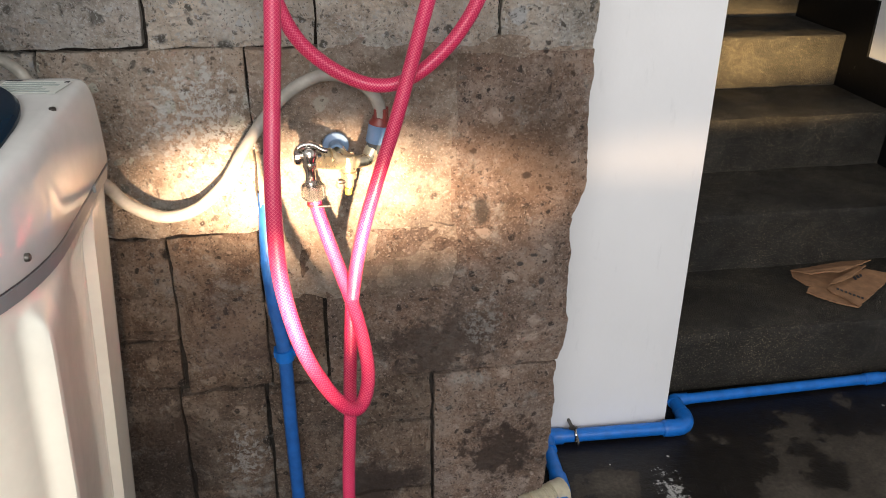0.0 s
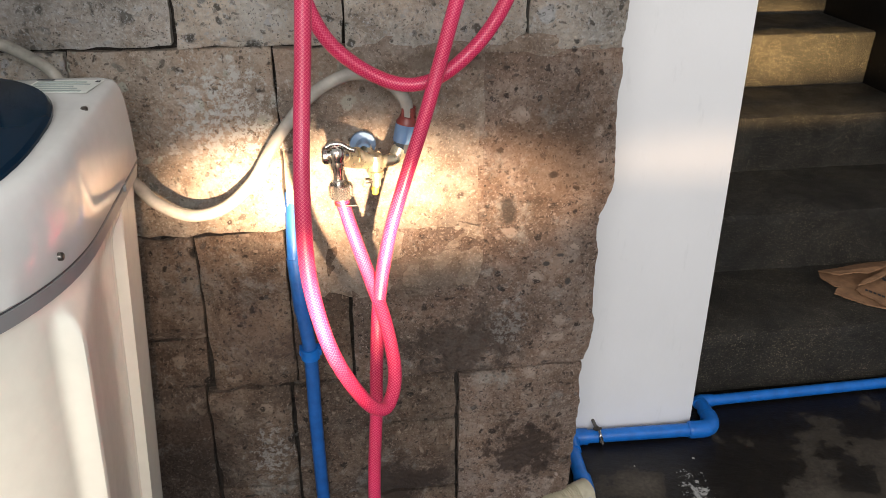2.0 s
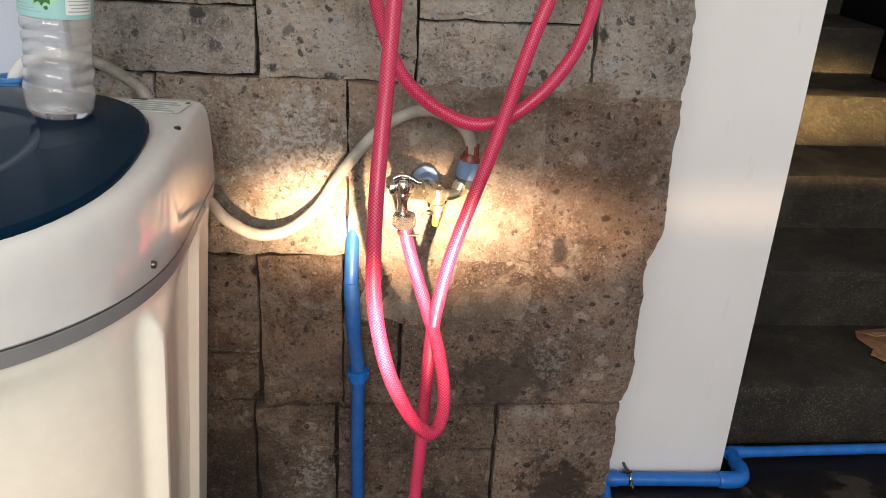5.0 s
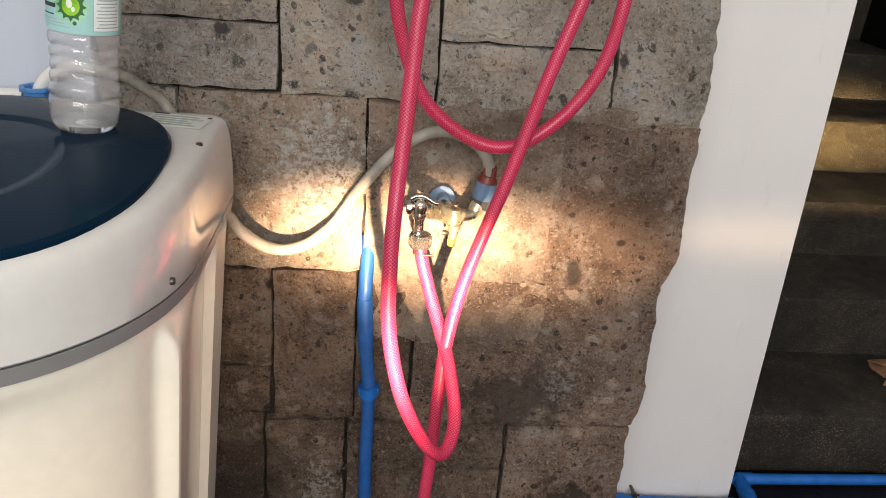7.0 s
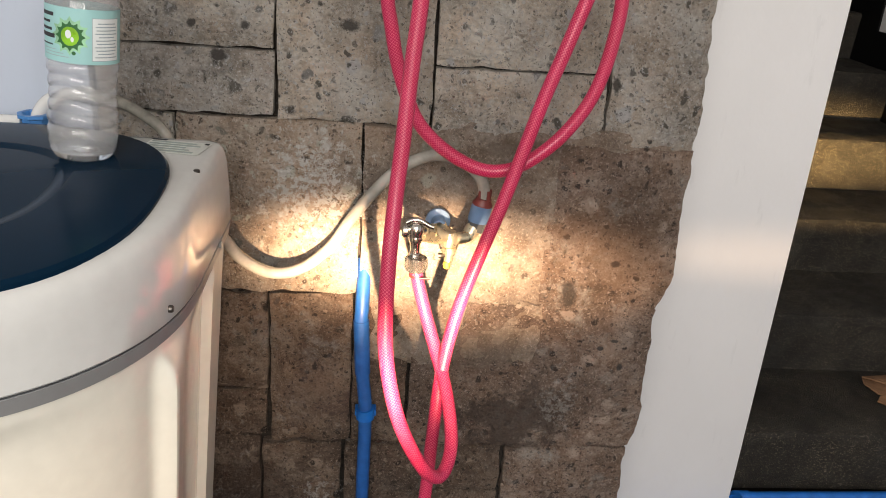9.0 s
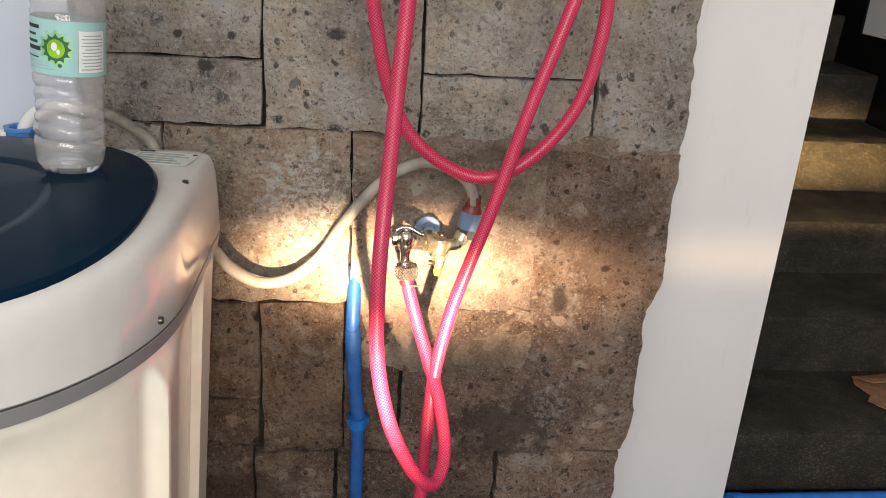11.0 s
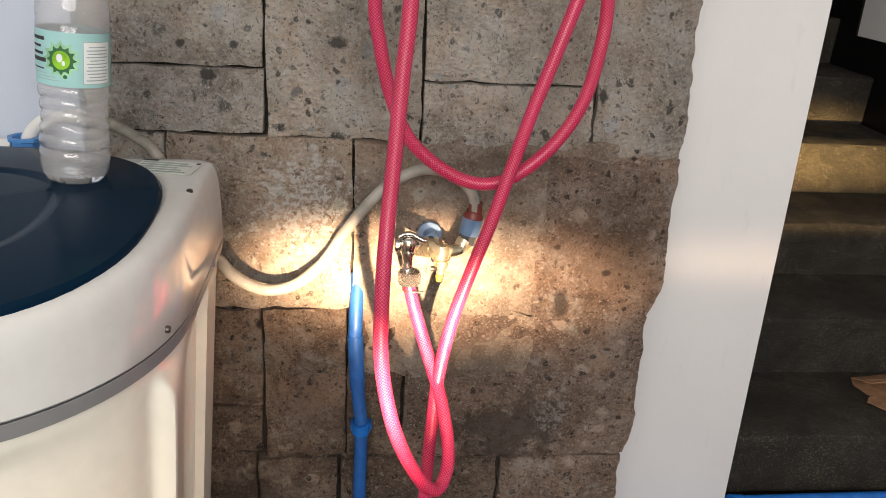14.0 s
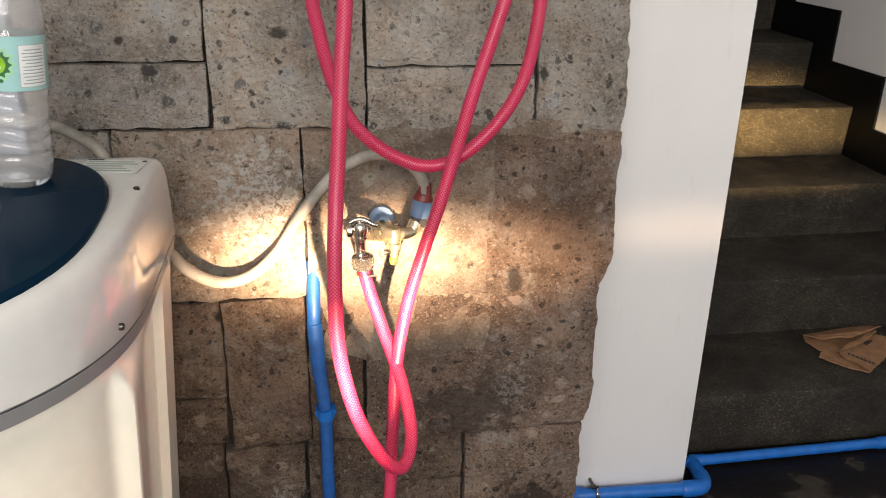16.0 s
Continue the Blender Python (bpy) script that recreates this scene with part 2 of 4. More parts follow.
def wet_floor_material():
    m, nt, b = material("wet_concrete")
    at = coords(nt)
    patch = tex_noise(nt, at, 5.2, 10, 0.62)
    for x, y, reach, slope in ((0.86, 1.42, 0.39, 0.9), (0.292, 1.645, 0.075, 2.4)):
        away = nt.nodes.new("ShaderNodeVectorMath")
        away.operation = "DISTANCE"
        away.inputs[1].default_value = (x, y, 0.0)
        nt.links.new(at, away.inputs[0])
        lift = value(nt, "MULTIPLY", value(nt, "SUBTRACT", reach, away.outputs["Value"]), slope)
        patch = value(nt, "ADD", patch, value(nt, "MINIMUM", value(nt, "MAXIMUM", lift, -0.06), 0.13))
    c = ramp(nt, patch, [(0.40, (0.007, 0.0052, 0.0036)), (0.485, (0.012, 0.0090, 0.0065)), (0.50, (0.038, 0.031, 0.0235)), (0.72, (0.088, 0.075, 0.060))])
    grit = ramp(nt, tex_noise(nt, at, 120, 5, 0.7), [(0.3, (0.6,) * 3), (0.7, (1.25,) * 3)])
    c = mixed(nt, 1.0, c, grit, "MULTIPLY")
    # ragged pale flecks near the pier
    near = nt.nodes.new("ShaderNodeVectorMath")
    near.operation = "DISTANCE"
    near.inputs[1].default_value = (0.425 * 2.2, 1.615, 0.0)
    nt.links.new(coords(nt, (2.2, 1, 1)), near.inputs[0])
    blob = value(nt, "SUBTRACT", 0.12, near.outputs["Value"])
    pale_fleck = value(nt, "GREATER_THAN", value(nt, "ADD", value(nt, "MULTIPLY", blob, 1.7), tex_noise(nt, at, 60, 9, 0.8)), 0.66)
    c = mixed(nt, value(nt, "MULTIPLY", pale_fleck, value(nt, "GREATER_THAN", blob, 0.0)), c, (0.36, 0.36, 0.35))
    crumbs = tex_cells(nt, at, 16)
    few = nt.nodes.new("ShaderNodeSeparateColor")
    nt.links.new(crumbs.outputs["Color"], few.inputs[0])
    c = mixed(nt, value(nt, "MULTIPLY", value(nt, "LESS_THAN", crumbs.outputs["Distance"], 0.055), value(nt, "LESS_THAN", few.outputs[0], 0.4)), c, (0.45, 0.43, 0.38))
    nt.links.new(c, b.inputs["Base Color"])
    nt.links.new(ramp(nt, patch, [(0.46, (0.34,) * 3), (0.53, (0.72,) * 3)]), b.inputs["Roughness"])
    b.inputs["Specular IOR Level"].default_value = 0.28
    bumped(nt, b, tex_noise(nt, at, 26, 10, 0.7), 0.5, 0.008)
    return m


def hose_material():
    """Soft pink vinyl with the white net of its braid showing through."""
    m, nt, b = material("pink_braided_vinyl")
    uv = nt.nodes.new("ShaderNodeTexCoord")
    sep = nt.nodes.new("ShaderNodeSeparateXYZ")
    nt.links.new(uv.outputs["UV"], sep.inputs[0])
    lines = []
    for sign in (1, -1):
        s = value(nt, "ADD", value(nt, "MULTIPLY", sep.outputs["X"], 12.0), value(nt, "MULTIPLY", sep.outputs["Y"], sign * 215.0))
        tri = value(nt, "PINGPONG", s, 0.5)
        lines.append(value(nt, "LESS_THAN", tri, 0.085))
    net = value(nt, "MAXIMUM", lines[0], lines[1])
    body = ramp(nt, tex_noise(nt, coords(nt), 11, 4), [(0.3, (0.42, 0.003, 0.058)), (0.7, (0.52, 0.005, 0.082))])
    nt.links.new(mixed(nt, value(nt, "MULTIPLY", net, 0.5), body, (0.88, 0.22, 0.29)), b.inputs["Base Color"])
    b.inputs["Roughness"].default_value = 0.38
    b.inputs["Specular IOR Level"].default_value = 0.45
    b.inputs["Subsurface Weight"].default_value = 0.12
    b.inputs["Subsurface Radius"].default_value = (0.012, 0.003, 0.004)
    b.inputs["Subsurface Scale"].default_value = 0.6
    b.inputs["Coat Weight"].default_value = 0.12
    bumped(nt, b, net, 0.4, 0.0008)
    return m


def clear_material(name, color, rough, clear=1.0):
    m, nt, b = material(name)
    b.inputs["Base Color"].default_value = (*color, 1)
    b.inputs["Roughness"].default_value, b.inputs["Transmission Weight"].default_value, b.inputs["IOR"].default_value = rough, clear, 1.40
    bumped(nt, b, tex_noise(nt, coords(nt), 70, 3), 0.15, 0.002)
    return m


WASHOUT, WET_FLOOR, PINK = washout_material(), wet_floor_material(), hose_material()
BLUE_PVC = plain("blue_pvc", (0.005, 0.125, 0.47), 0.42, 0, 0.18)
BLUE_PVC_CHALKY = plain("chalky_blue_pvc", (0.011, 0.088, 0.32), 0.5, 0, 0.25)
GREY_HOSE = plain("grey_rubber_hose", (0.30, 0.285, 0.255), 0.5, 0, 0.25)
DIRTY_HOSE = plain("dirty_grey_hose", (0.27, 0.255, 0.22), 0.55, 0, 0.4)
BEIGE_HOSE = plain("beige_ribbed_hose", (0.42, 0.38, 0.28), 0.5, 0, 0.2)
WHITE_PLASTIC = plain("white_enamel", (0.69, 0.695, 0.68), 0.15, 0, 0.03, 0.4)
CREAM_PANEL = plain("cream_enamel", (0.80, 0.79, 0.71), 0.25, 0, 0.03, 0.3)
GREY_BAND = plain("grey_plastic", (0.25, 0.255, 0.26), 0.35, 0, 0.05)
NAVY_LID = plain("navy_lid", (0.0035, 0.017, 0.037), 0.16, 0, 0.03)
NAVY_LID.node_tree.nodes["Principled BSDF"].inputs["IOR"].default_value = 1.25
NAVY_LID.node_tree.nodes["Principled BSDF"].inputs["Specular IOR Level"].default_value = 0.13
BRASS = plain("worn_brass", (0.76, 0.66, 0.46), 0.33, 0.85, 0.25)
CHROME = plain("dull_chrome", (0.60, 0.57, 0.53), 0.20, 1.0, 0.25)
STEEL_DARK = plain("dark_steel", (0.12, 0.11, 0.10), 0.4, 0.9, 0.3)
PALE_FLANGE = plain("pale_blue_plastic", (0.17, 0.26, 0.40), 0.4, 0, 0.12)
BLUE_GREY = plain("blue_grey_plastic", (0.12, 0.21, 0.36), 0.38, 0, 0.15)
BLUE_SOFT = plain("soft_blue_plastic", (0.06, 0.22, 0.52), 0.4, 0, 0.12)
DARK_PLASTIC = plain("charcoal_plastic", (0.055, 0.06, 0.065), 0.4, 0, 0.2)
RED_PLASTIC = plain("dark_red_plastic", (0.16, 0.025, 0.02), 0.42, 0, 0.25)
CARD = plain("brown_cardboard", (0.27, 0.145, 0.075), 0.9, 0, 0.25)
PRINT_DARK = plain("dark_print", (0.03, 0.03, 0.035), 0.7)
STICKER = plain("pale_sticker", (0.62, 0.64, 0.60), 0.5, 0, 0.05)
STICKER_PRINT = plain("sticker_print", (0.33, 0.38, 0.36), 0.6)
AQUA_LABEL = plain("aqua_label", (0.33, 0.60, 0.60), 0.42, 0, 0.05)
LABEL_WHITE = plain("label_white", (0.74, 0.79, 0.79), 0.5)
LABEL_GREY = plain("label_grey_print", (0.34, 0.42, 0.44), 0.6)
LIME = plain("lime_green", (0.22, 0.50, 0.02), 0.4, 0, 0.35)
PALE_LEAF = plain("pale_leaf_print", (0.30, 0.58, 0.36), 0.5, 0, 0.3)
LEAF_GREEN = plain("dark_green_print", (0.02, 0.13, 0.035), 0.5)
# a share of white diffuse haze stands in for daylight reflected by the bottle
CLEAR = clear_material("clear_bottle_plastic", (0.98, 0.99, 1.0), 0.05, 0.87)
CLEAR_NUT = clear_material("smoky_clear_plastic", (0.62, 0.60, 0.57), 0.12, 0.92)


# ---- mesh helpers ----
def mesh_of(bm, name, mat, smooth=True):
    me = bpy.data.meshes.new(name)
    bm.normal_update()
    bm.to_mesh(me)
    bm.free()
    me.materials.append(mat)
    if smooth:
        me.shade_smooth()
        me.set_sharp_from_angle(angle=radians(38))
    return me


def part(name, bm, mat, parent=None, label="", smooth=True):
    ob = new(name, mesh_of(bm, name, mat, smooth))
    ob.parent = parent
    return tagged(ob, label) if label else ob


def thing(name, at, label, category, group="", kind=""):
    """An empty at the thing's base; its parts are laid in the world's own metres."""
    ob = new(name)
    ob.empty_display_size = 0.05
    ob.location = at
    bpy.context.view_layer.update()
    return tagged(ob, label, category, group, kind)


def under(ob, parent):
    ob.parent = parent
    ob.matrix_parent_inverse = Matrix.Translation(parent.location).inverted() if parent.type == "EMPTY" else Matrix()
    return ob


def box(x0, x1, y0, y1, z0, z1, bevel=0.0, seg=2):
    bm = bmesh.new()
    bmesh.ops.create_cube(bm, size=1, matrix=Matrix.Translation(((x0 + x1) / 2, (y0 + y1) / 2, (z0 + z1) / 2)) @ Matrix.Diagonal((x1 - x0, y1 - y0, z1 - z0, 1)))
    if bevel:
        bmesh.ops.bevel(bm, geom=bm.edges[:], offset=bevel, segments=seg, affect="EDGES", profile=0.6)
    return bm


def smooth_path(points, steps=8):
    """A Catmull-Rom curve through the points."""
    p = [Vector(q) for q in points]
    p = [2 * p[0] - p[1]] + p + [2 * p[-1] - p[-2]]
    out = []
    for i in range(1, len(p) - 2):
        for k in range(steps):
            t = k / steps
            a, b, c, d = p[i - 1], p[i], p[i + 1], p[i + 2]
            out.append(0.5 * (2 * b + (c - a) * t + (2 * a - 5 * b + 4 * c - d) * t * t + (3 * b - a - 3 * c + d) * t ** 3))
    return out + [p[-2]]


def tube(path, radius, sides=16, caps=True, ribs=None):
    """A round tube along a path; radius may be a function of metres along it. It carries a map of turn and length."""
    bm = bmesh.new()
    uv = bm.loops.layers.uv.new("UVMap")
    rings, along, run = [], [], 0.0
    normal = None
    for i, p in enumerate(path):
        tangent = (path[min(i + 1, len(path) - 1)] - path[max(i - 1, 0)]).normalized()
        if normal is None:
            normal = tangent.orthogonal().normalized()
        normal = (normal - tangent * normal.dot(tangent)).normalized()
        side = tangent.cross(normal)
        if i:
            run += (p - path[i - 1]).length
        r = radius(run) if callable(radius) else radius
        along.append(run)
        rings.append([bm.verts.new(p + r * (normal * math.cos(2 * math.pi * k / sides) + side * math.sin(2 * math.pi * k / sides))) for k in range(sides)])
    for i in range(len(rings) - 1):
        for k in range(sides):
            n = (k + 1) % sides
            f = bm.faces.new((rings[i][k], rings[i][n], rings[i + 1][n], rings[i + 1][k]))
            for loop, (u, v) in zip(f.loops, ((k, i), (k + 1, i), (k + 1, i + 1), (k, i + 1))):
                loop[uv].uv = (u / sides, along[v])
    if caps:
        bm.faces.new(rings[0][::-1]), bm.faces.new(rings[-1])
    bmesh.ops.recalc_face_normals(bm, faces=bm.faces[:])
    return bm


def lathe(profile, centre, sides=40, axis="z"):
    """A turned body from pairs of radius and height."""
    bm = bmesh.new()
    rings = []
    for r, h in profile:
        ring = []
        for k in range(sides):
            a = 2 * math.pi * k / sides
            c, s = r * math.cos(a), r * math.sin(a)
            ring.append(bm.verts.new(Vector(centre) + Vector({"z": (c, s, h), "y": (c, h, -s), "x": (h, c, s)}[axis])))
        rings.append(ring)
    for a, b in zip(rings, rings[1:]):
        for k in range(sides):
            bm.faces.new((a[k], a[(k + 1) % sides], b[(k + 1) % sides], b[k]))
    if profile[0][0] > 1e-4:
        bm.faces.new(rings[0][::-1])
    if profile[-1][0] > 1e-4:
        bm.faces.new(rings[-1])
    bmesh.ops.remove_doubles(bm, verts=bm.verts[:], dist=1e-5)
    bmesh.ops.recalc_face_normals(bm, faces=bm.faces[:])
    return bm


def rod(a, b, r, sides=16, chamfer=0.0):
    a, b = Vector(a), Vector(b)
    d = (b - a).normalized()
    if not chamfer:
        return tube([a, b], r, sides)
    radii = [r - chamfer, r, r, r - chamfer]
    pts = [a, a + d * chamfer, b - d * chamfer, b]
    it = iter(radii)
    return tube(pts, lambda run: next(it), sides)


def outline_prism(outline, z0, z1, bevel=0.0):
    bm = bmesh.new()
    f = bm.faces.new([bm.verts.new((x, y, z0)) for x, y in outline])
    up = bmesh.ops.extrude_face_region(bm, geom=[f])
    bmesh.ops.translate(bm, verts=[v for v in up["geom"] if isinstance(v, bmesh.types.BMVert)], vec=(0, 0, z1 - z0))
    bmesh.ops.recalc_face_normals(bm, faces=bm.faces[:])
    if bevel:
        top = [e for e in bm.edges if all(abs(v.co.z - z1) < 1e-6 for v in e.verts)]
        bmesh.ops.bevel(bm, geom=top, offset=bevel, segments=4, affect="EDGES", profile=0.5)
    return bm


def rounded(rect, radii, steps=14, power=2.0):
    """A rectangle's outline with its own radius at each corner: south-west, south-east, north-east, north-west."""
    x0, x1, y0, y1 = rect
    out = []
    for (cx, cy, sx, sy, a0), r in zip(((x0, y0, 1, 1, 180), (x1, y0, -1, 1, 270), (x1, y1, -1, -1, 0), (x0, y1, 1, -1, 90)), radii):
        rx, ry = r if isinstance(r, tuple) else (r, r)
        for k in range(steps + 1):
            a = radians(a0 + 90 * k / steps)
            c, s = math.cos(a), math.sin(a)
            out.append((cx + sx * rx + rx * math.copysign(abs(c) ** (2 / power), c), cy + sy * ry + ry * math.copysign(abs(s) ** (2 / power), s)))
    return out


# ---- structure ----
W = 1.615     # face of the stone wall
PIER = 1.84   # face of the white pier

tagged(part("floor", box(-3.2, 3.4, -5.0, 4.6, -0.12, 0.0), WET_FLOOR, smooth=False), "dark wet concrete floor with puddles and pale flecks", "floor", kind="structure")
# ceiling and west and east walls are unseen, added to shape the daylight
tagged(part("ceiling", box(-3.2, 3.4, -2.9, 6.2, 2.95, 3.05), CEILING_PAINT, smooth=False), "unseen plain pale ceiling added to close off the sky", "ceiling", kind="structure")
tagged(part("wall_pier", box(0.05, 0.5, PIER, 6.2, 0.0, 2.95, 0.004), WHITE_PAINT), "white painted pier beside the stairs", "wall", kind="structure")
tagged(part("wall_west", box(-2.6, -2.45, -2.9, 2.2, 0.0, 2.95), WHITE_PAINT, smooth=False), "unseen plain white side wall added to enclose the light", "wall", kind="structure")
tagged(part("wall_east", box(2.6, 2.75, -2.9, 2.1, 0.0, 2.95), WHITE_PAINT, smooth=False), "unseen plain white side wall added to enclose the light", "wall", kind="structure")
tagged(part("wall_stair_end", box(0.5, 2.75, 5.6, 5.75, 0.0, 2.95), WHITE_PAINT, smooth=False), "plain white wall at the head of the stairs", "wall", kind="structure")
tagged(part("wall_stair_side", box(1.487, 2.75, 2.0, 5.6, 0.0, 2.95, 0.003), WHITE_PAINT), "white painted wall along the stairs", "wall", kind="structure")
tagged(part("wall_white_panel", box(-2.45, -0.815, 1.605, 2.0, 0.0, 2.95, 0.004), PALE_BLUE_PAINT), "smooth bluish-white painted wall beside the stone", "wall", kind="structure")

# stairs: washed pebble steps
TREAD, RISE, FOOT = 0.305, 0.175, 1.95
stairs = thing("stairs", (1.0, FOOT, 0), "dark pebble-washout stairs, damp and worn", "stairs", kind="structure")


def step_mesh(k):
    y0, z0, z1 = FOOT + TREAD * k, RISE * k, RISE * (k + 1)
    bm = bmesh.new()
    prof = [(y0 + 0.012, z0), (y0 + 0.003, z1 - 0.03), (y0, z1 - 0.014), (y0 + 0.004, z1 - 0.004), (y0 + 0.014, z1), (y0 + TREAD * 0.5, z1 - 0.001), (y0 + TREAD + 0.05, z1 + 0.001)]
    cols = 28
    grid = [[bm.verts.new((0.501 + 0.985 * i / cols, y + 0.003 * noise.noise((i * 0.6, j + 7.1 * k, 0.3)), z + 0.0025 * noise.noise((i * 0.45, j * 0.8 + 5 * k, 2.7)))) for i in range(cols + 1)] for j, (y, z) in enumerate(prof)]
    for a, b in zip(grid, grid[1:]):
        for i in range(cols):
            bm.faces.new((a[i], a[i + 1], b[i + 1], b[i]))
    lo = [bm.verts.new((v.co.x, y0 + TREAD + 0.05, z0)) for v in grid[-1]]
    for i in range(cols):
        bm.faces.new((grid[-1][i], grid[-1][i + 1], lo[i + 1], lo[i]))
    bmesh.ops.recalc_face_normals(bm, faces=bm.faces[:])
    return bm


for k in range(9):
    under(part("step", step_mesh(k), WASHOUT), stairs)

# stepped black skirting on the stair wall
bm = bmesh.new()
top = [(1.93, 0.0)]
for k in range(9):
    ya, zt = FOOT - 0.125 + TREAD * k, RISE * (k + 1) + 0.126
    top += [(ya, zt), (ya + TREAD, zt)]
loop = [(max(y, 1.93), z) for y, z in top] + [(top[-1][0], 0.0)]
front = bm.faces.new([bm.verts.new((1.479, y, z)) for y, z in loop])
out = bmesh.ops.extrude_face_region(bm, geom=[front])
bmesh.ops.translate(bm, verts=[v for v in out["geom"] if isinstance(v, bmesh.types.BMVert)], vec=(0.014, 0, 0))
bmesh.ops.recalc_face_normals(bm, faces=bm.faces[:])
tagged(part("trim_stair_skirting", bm, BLACK_PAINT, smooth=False), "black painted stepped skirting along the stairs", "skirting", kind="structure")

# ---- stone wall ----
stone_wall = thing("wall_stone", (-0.3, W, 0), "old wall of squared adobe stone blocks with dark joints", "wall", kind="structure")
under(part("mortar", box(-1.4, 0.10, W + 0.022, 1.86, 0.0, 2.95), MORTAR, smooth=False), stone_wall)


# the broken outer edge of the wall, by height
EDGE = [(0.0, 0.124), (0.06, 0.130), (0.2, 0.136), (0.33, 0.138), (0.37, 0.139), (0.40, 0.150), (0.46, 0.154), (0.49, 0.149), (0.6, 0.147), (0.645, 0.143), (0.668, 0.145), (0.70, 0.158), (0.746, 0.165), (0.86, 0.160), (1.0, 0.160), (1.15, 0.156), (1.25, 0.150), (3.0, 0.15)]


def edge_at(z):
    for (za, xa), (zb, xb) in zip(EDGE, EDGE[1:]):
        if z <= zb:
            return xa + (xb - xa) * max(0.0, z - za) / (zb - za)
    return EDGE[-1][1]


def block(x0, x1, z0, z1, mat, seed, rough=0.004, proud=0.0, ragged=0.0, back=0.05, worn=1.0, wander=0.0):
    """One squared block with a hewn face, worn arrises and wandering joints."""
    nx, nz = max(6, int((x1 - x0) / 0.018)), max(5, int((z1 - z0) / (0.007 if ragged else 0.018)))
    bm = bmesh.new()
    rnd = random.Random(seed)
    lean, tip = rnd.uniform(-0.004, 0.004), rnd.uniform(-0.004, 0.004)

    def at(i, j):
        u, v = i / nx, j / nz
        x, z = x0 + (x1 - x0) * u, z0 + (z1 - z0) * v
        wx, wz = 0.0034 * noise.noise((x * 30, z * 30, seed)), 0.0034 * noise.noise((x * 30, z * 30, seed + 9.0))
        if ragged:
            wx += u ** 6 * (edge_at(z) - x1 + ragged * (1.0 * noise.noise((3.1, z * 17, 1.0)) + 0.55 * noise.noise((8.3, z * 61, 2.0)) + 0.35 * noise.noise((5.7, z * 150, 4.0))))
        if wander:
            wx += wander * (noise.noise((x * 9, z * 16, seed + 4.0)) + 0.6 * noise.noise((x * 40, z * 40, seed + 5.0))) * abs(2 * u - 1) ** 3
            wz += wander * (noise.noise((x * 16, z * 9, seed + 6.0)) + 0.6 * noise.noise((x * 40, z * 40, seed + 7.0))) * abs(2 * v - 1) ** 3
        y = W - proud + lean * (u - 0.5) + tip * (v - 0.5) + rough * noise.fractal((x * 14, z * 14, seed * 0.7), 0.8, 2.1, 4)
        edge = min(min(u, 1 - u) * (x1 - x0), min(v, 1 - v) * (z1 - z0))
        if edge < 0.014:
            chip = 0.006 + 0.013 * noise.noise((x * 40, z * 40, seed + 3.0))
            y += worn * max(0, chip) * (1 - edge / 0.014) ** 2
        return bm.verts.new((x + wx, y, z + wz))

    grid = [[at(i, j) for i in range(nx + 1)] for j in range(nz + 1)]
    for a, b in zip(grid, grid[1:]):
        for i in range(nx):
            bm.faces.new((a[i], a[i + 1], b[i + 1], b[i]))
    rim = grid[0] + [r[-1] for r in grid[1:]] + grid[-1][-2::-1] + [r[0] for r in grid[-2:0:-1]]
    hind = [bm.verts.new((v.co.x, W + back, v.co.z)) for v in rim]
    for i in range(len(rim)):
        n = (i + 1) % len(rim)
        bm.faces.new((rim[i], hind[i], hind[n], rim[n]))
    bmesh.ops.recalc_face_normals(bm, faces=bm.faces[:])
    return under(part("stone_block", bm, mat), stone_wall)


g = 0.0024   # half a joint
COURSES = [
    # top course and its thin mates
    ((-0.812, -0.534, 1.095, 1.32), STONE_PALE), ((-0.812, -0.536, 0.990, 1.095), STONE_PALE), ((-0.5335, -0.2845, 0.986, 1.32), STONE),
    ((-0.284, 0.000, 1.084, 1.32), STONE_PALE), ((-0.284, 0.002, 0.968, 1.084), STONE_PALE),
    # second course
    ((-0.812, -0.694, 0.80, 0.988), STONE), ((-0.694, -0.393, 0.680, 0.988), STONE_TAN),
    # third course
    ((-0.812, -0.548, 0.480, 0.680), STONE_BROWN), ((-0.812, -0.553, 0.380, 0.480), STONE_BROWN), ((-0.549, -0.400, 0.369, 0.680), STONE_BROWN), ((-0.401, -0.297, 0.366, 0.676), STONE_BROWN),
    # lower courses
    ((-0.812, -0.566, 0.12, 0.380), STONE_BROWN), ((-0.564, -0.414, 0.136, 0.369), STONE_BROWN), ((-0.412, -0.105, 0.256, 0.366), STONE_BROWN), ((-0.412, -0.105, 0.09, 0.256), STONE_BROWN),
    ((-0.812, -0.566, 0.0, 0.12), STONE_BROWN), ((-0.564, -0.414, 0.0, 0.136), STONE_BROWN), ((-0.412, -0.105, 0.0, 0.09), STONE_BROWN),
    # above the view
    ((-0.812, -0.47, 1.32, 1.62), STONE), ((-0.47, -0.12, 1.32, 1.62), STONE), ((-0.812, -0.30, 1.62, 1.95), STONE), ((-0.30, 0.15, 1.62, 1.95), STONE),
    ((-0.812, -0.45, 1.95, 2.28), STONE), ((-0.45, 0.15, 1.95, 2.28), STONE), ((-0.812, -0.33, 2.28, 2.62), STONE), ((-0.33, 0.15, 2.28, 2.62), STONE), ((-0.812, 0.15, 2.62, 2.95), STONE),
]
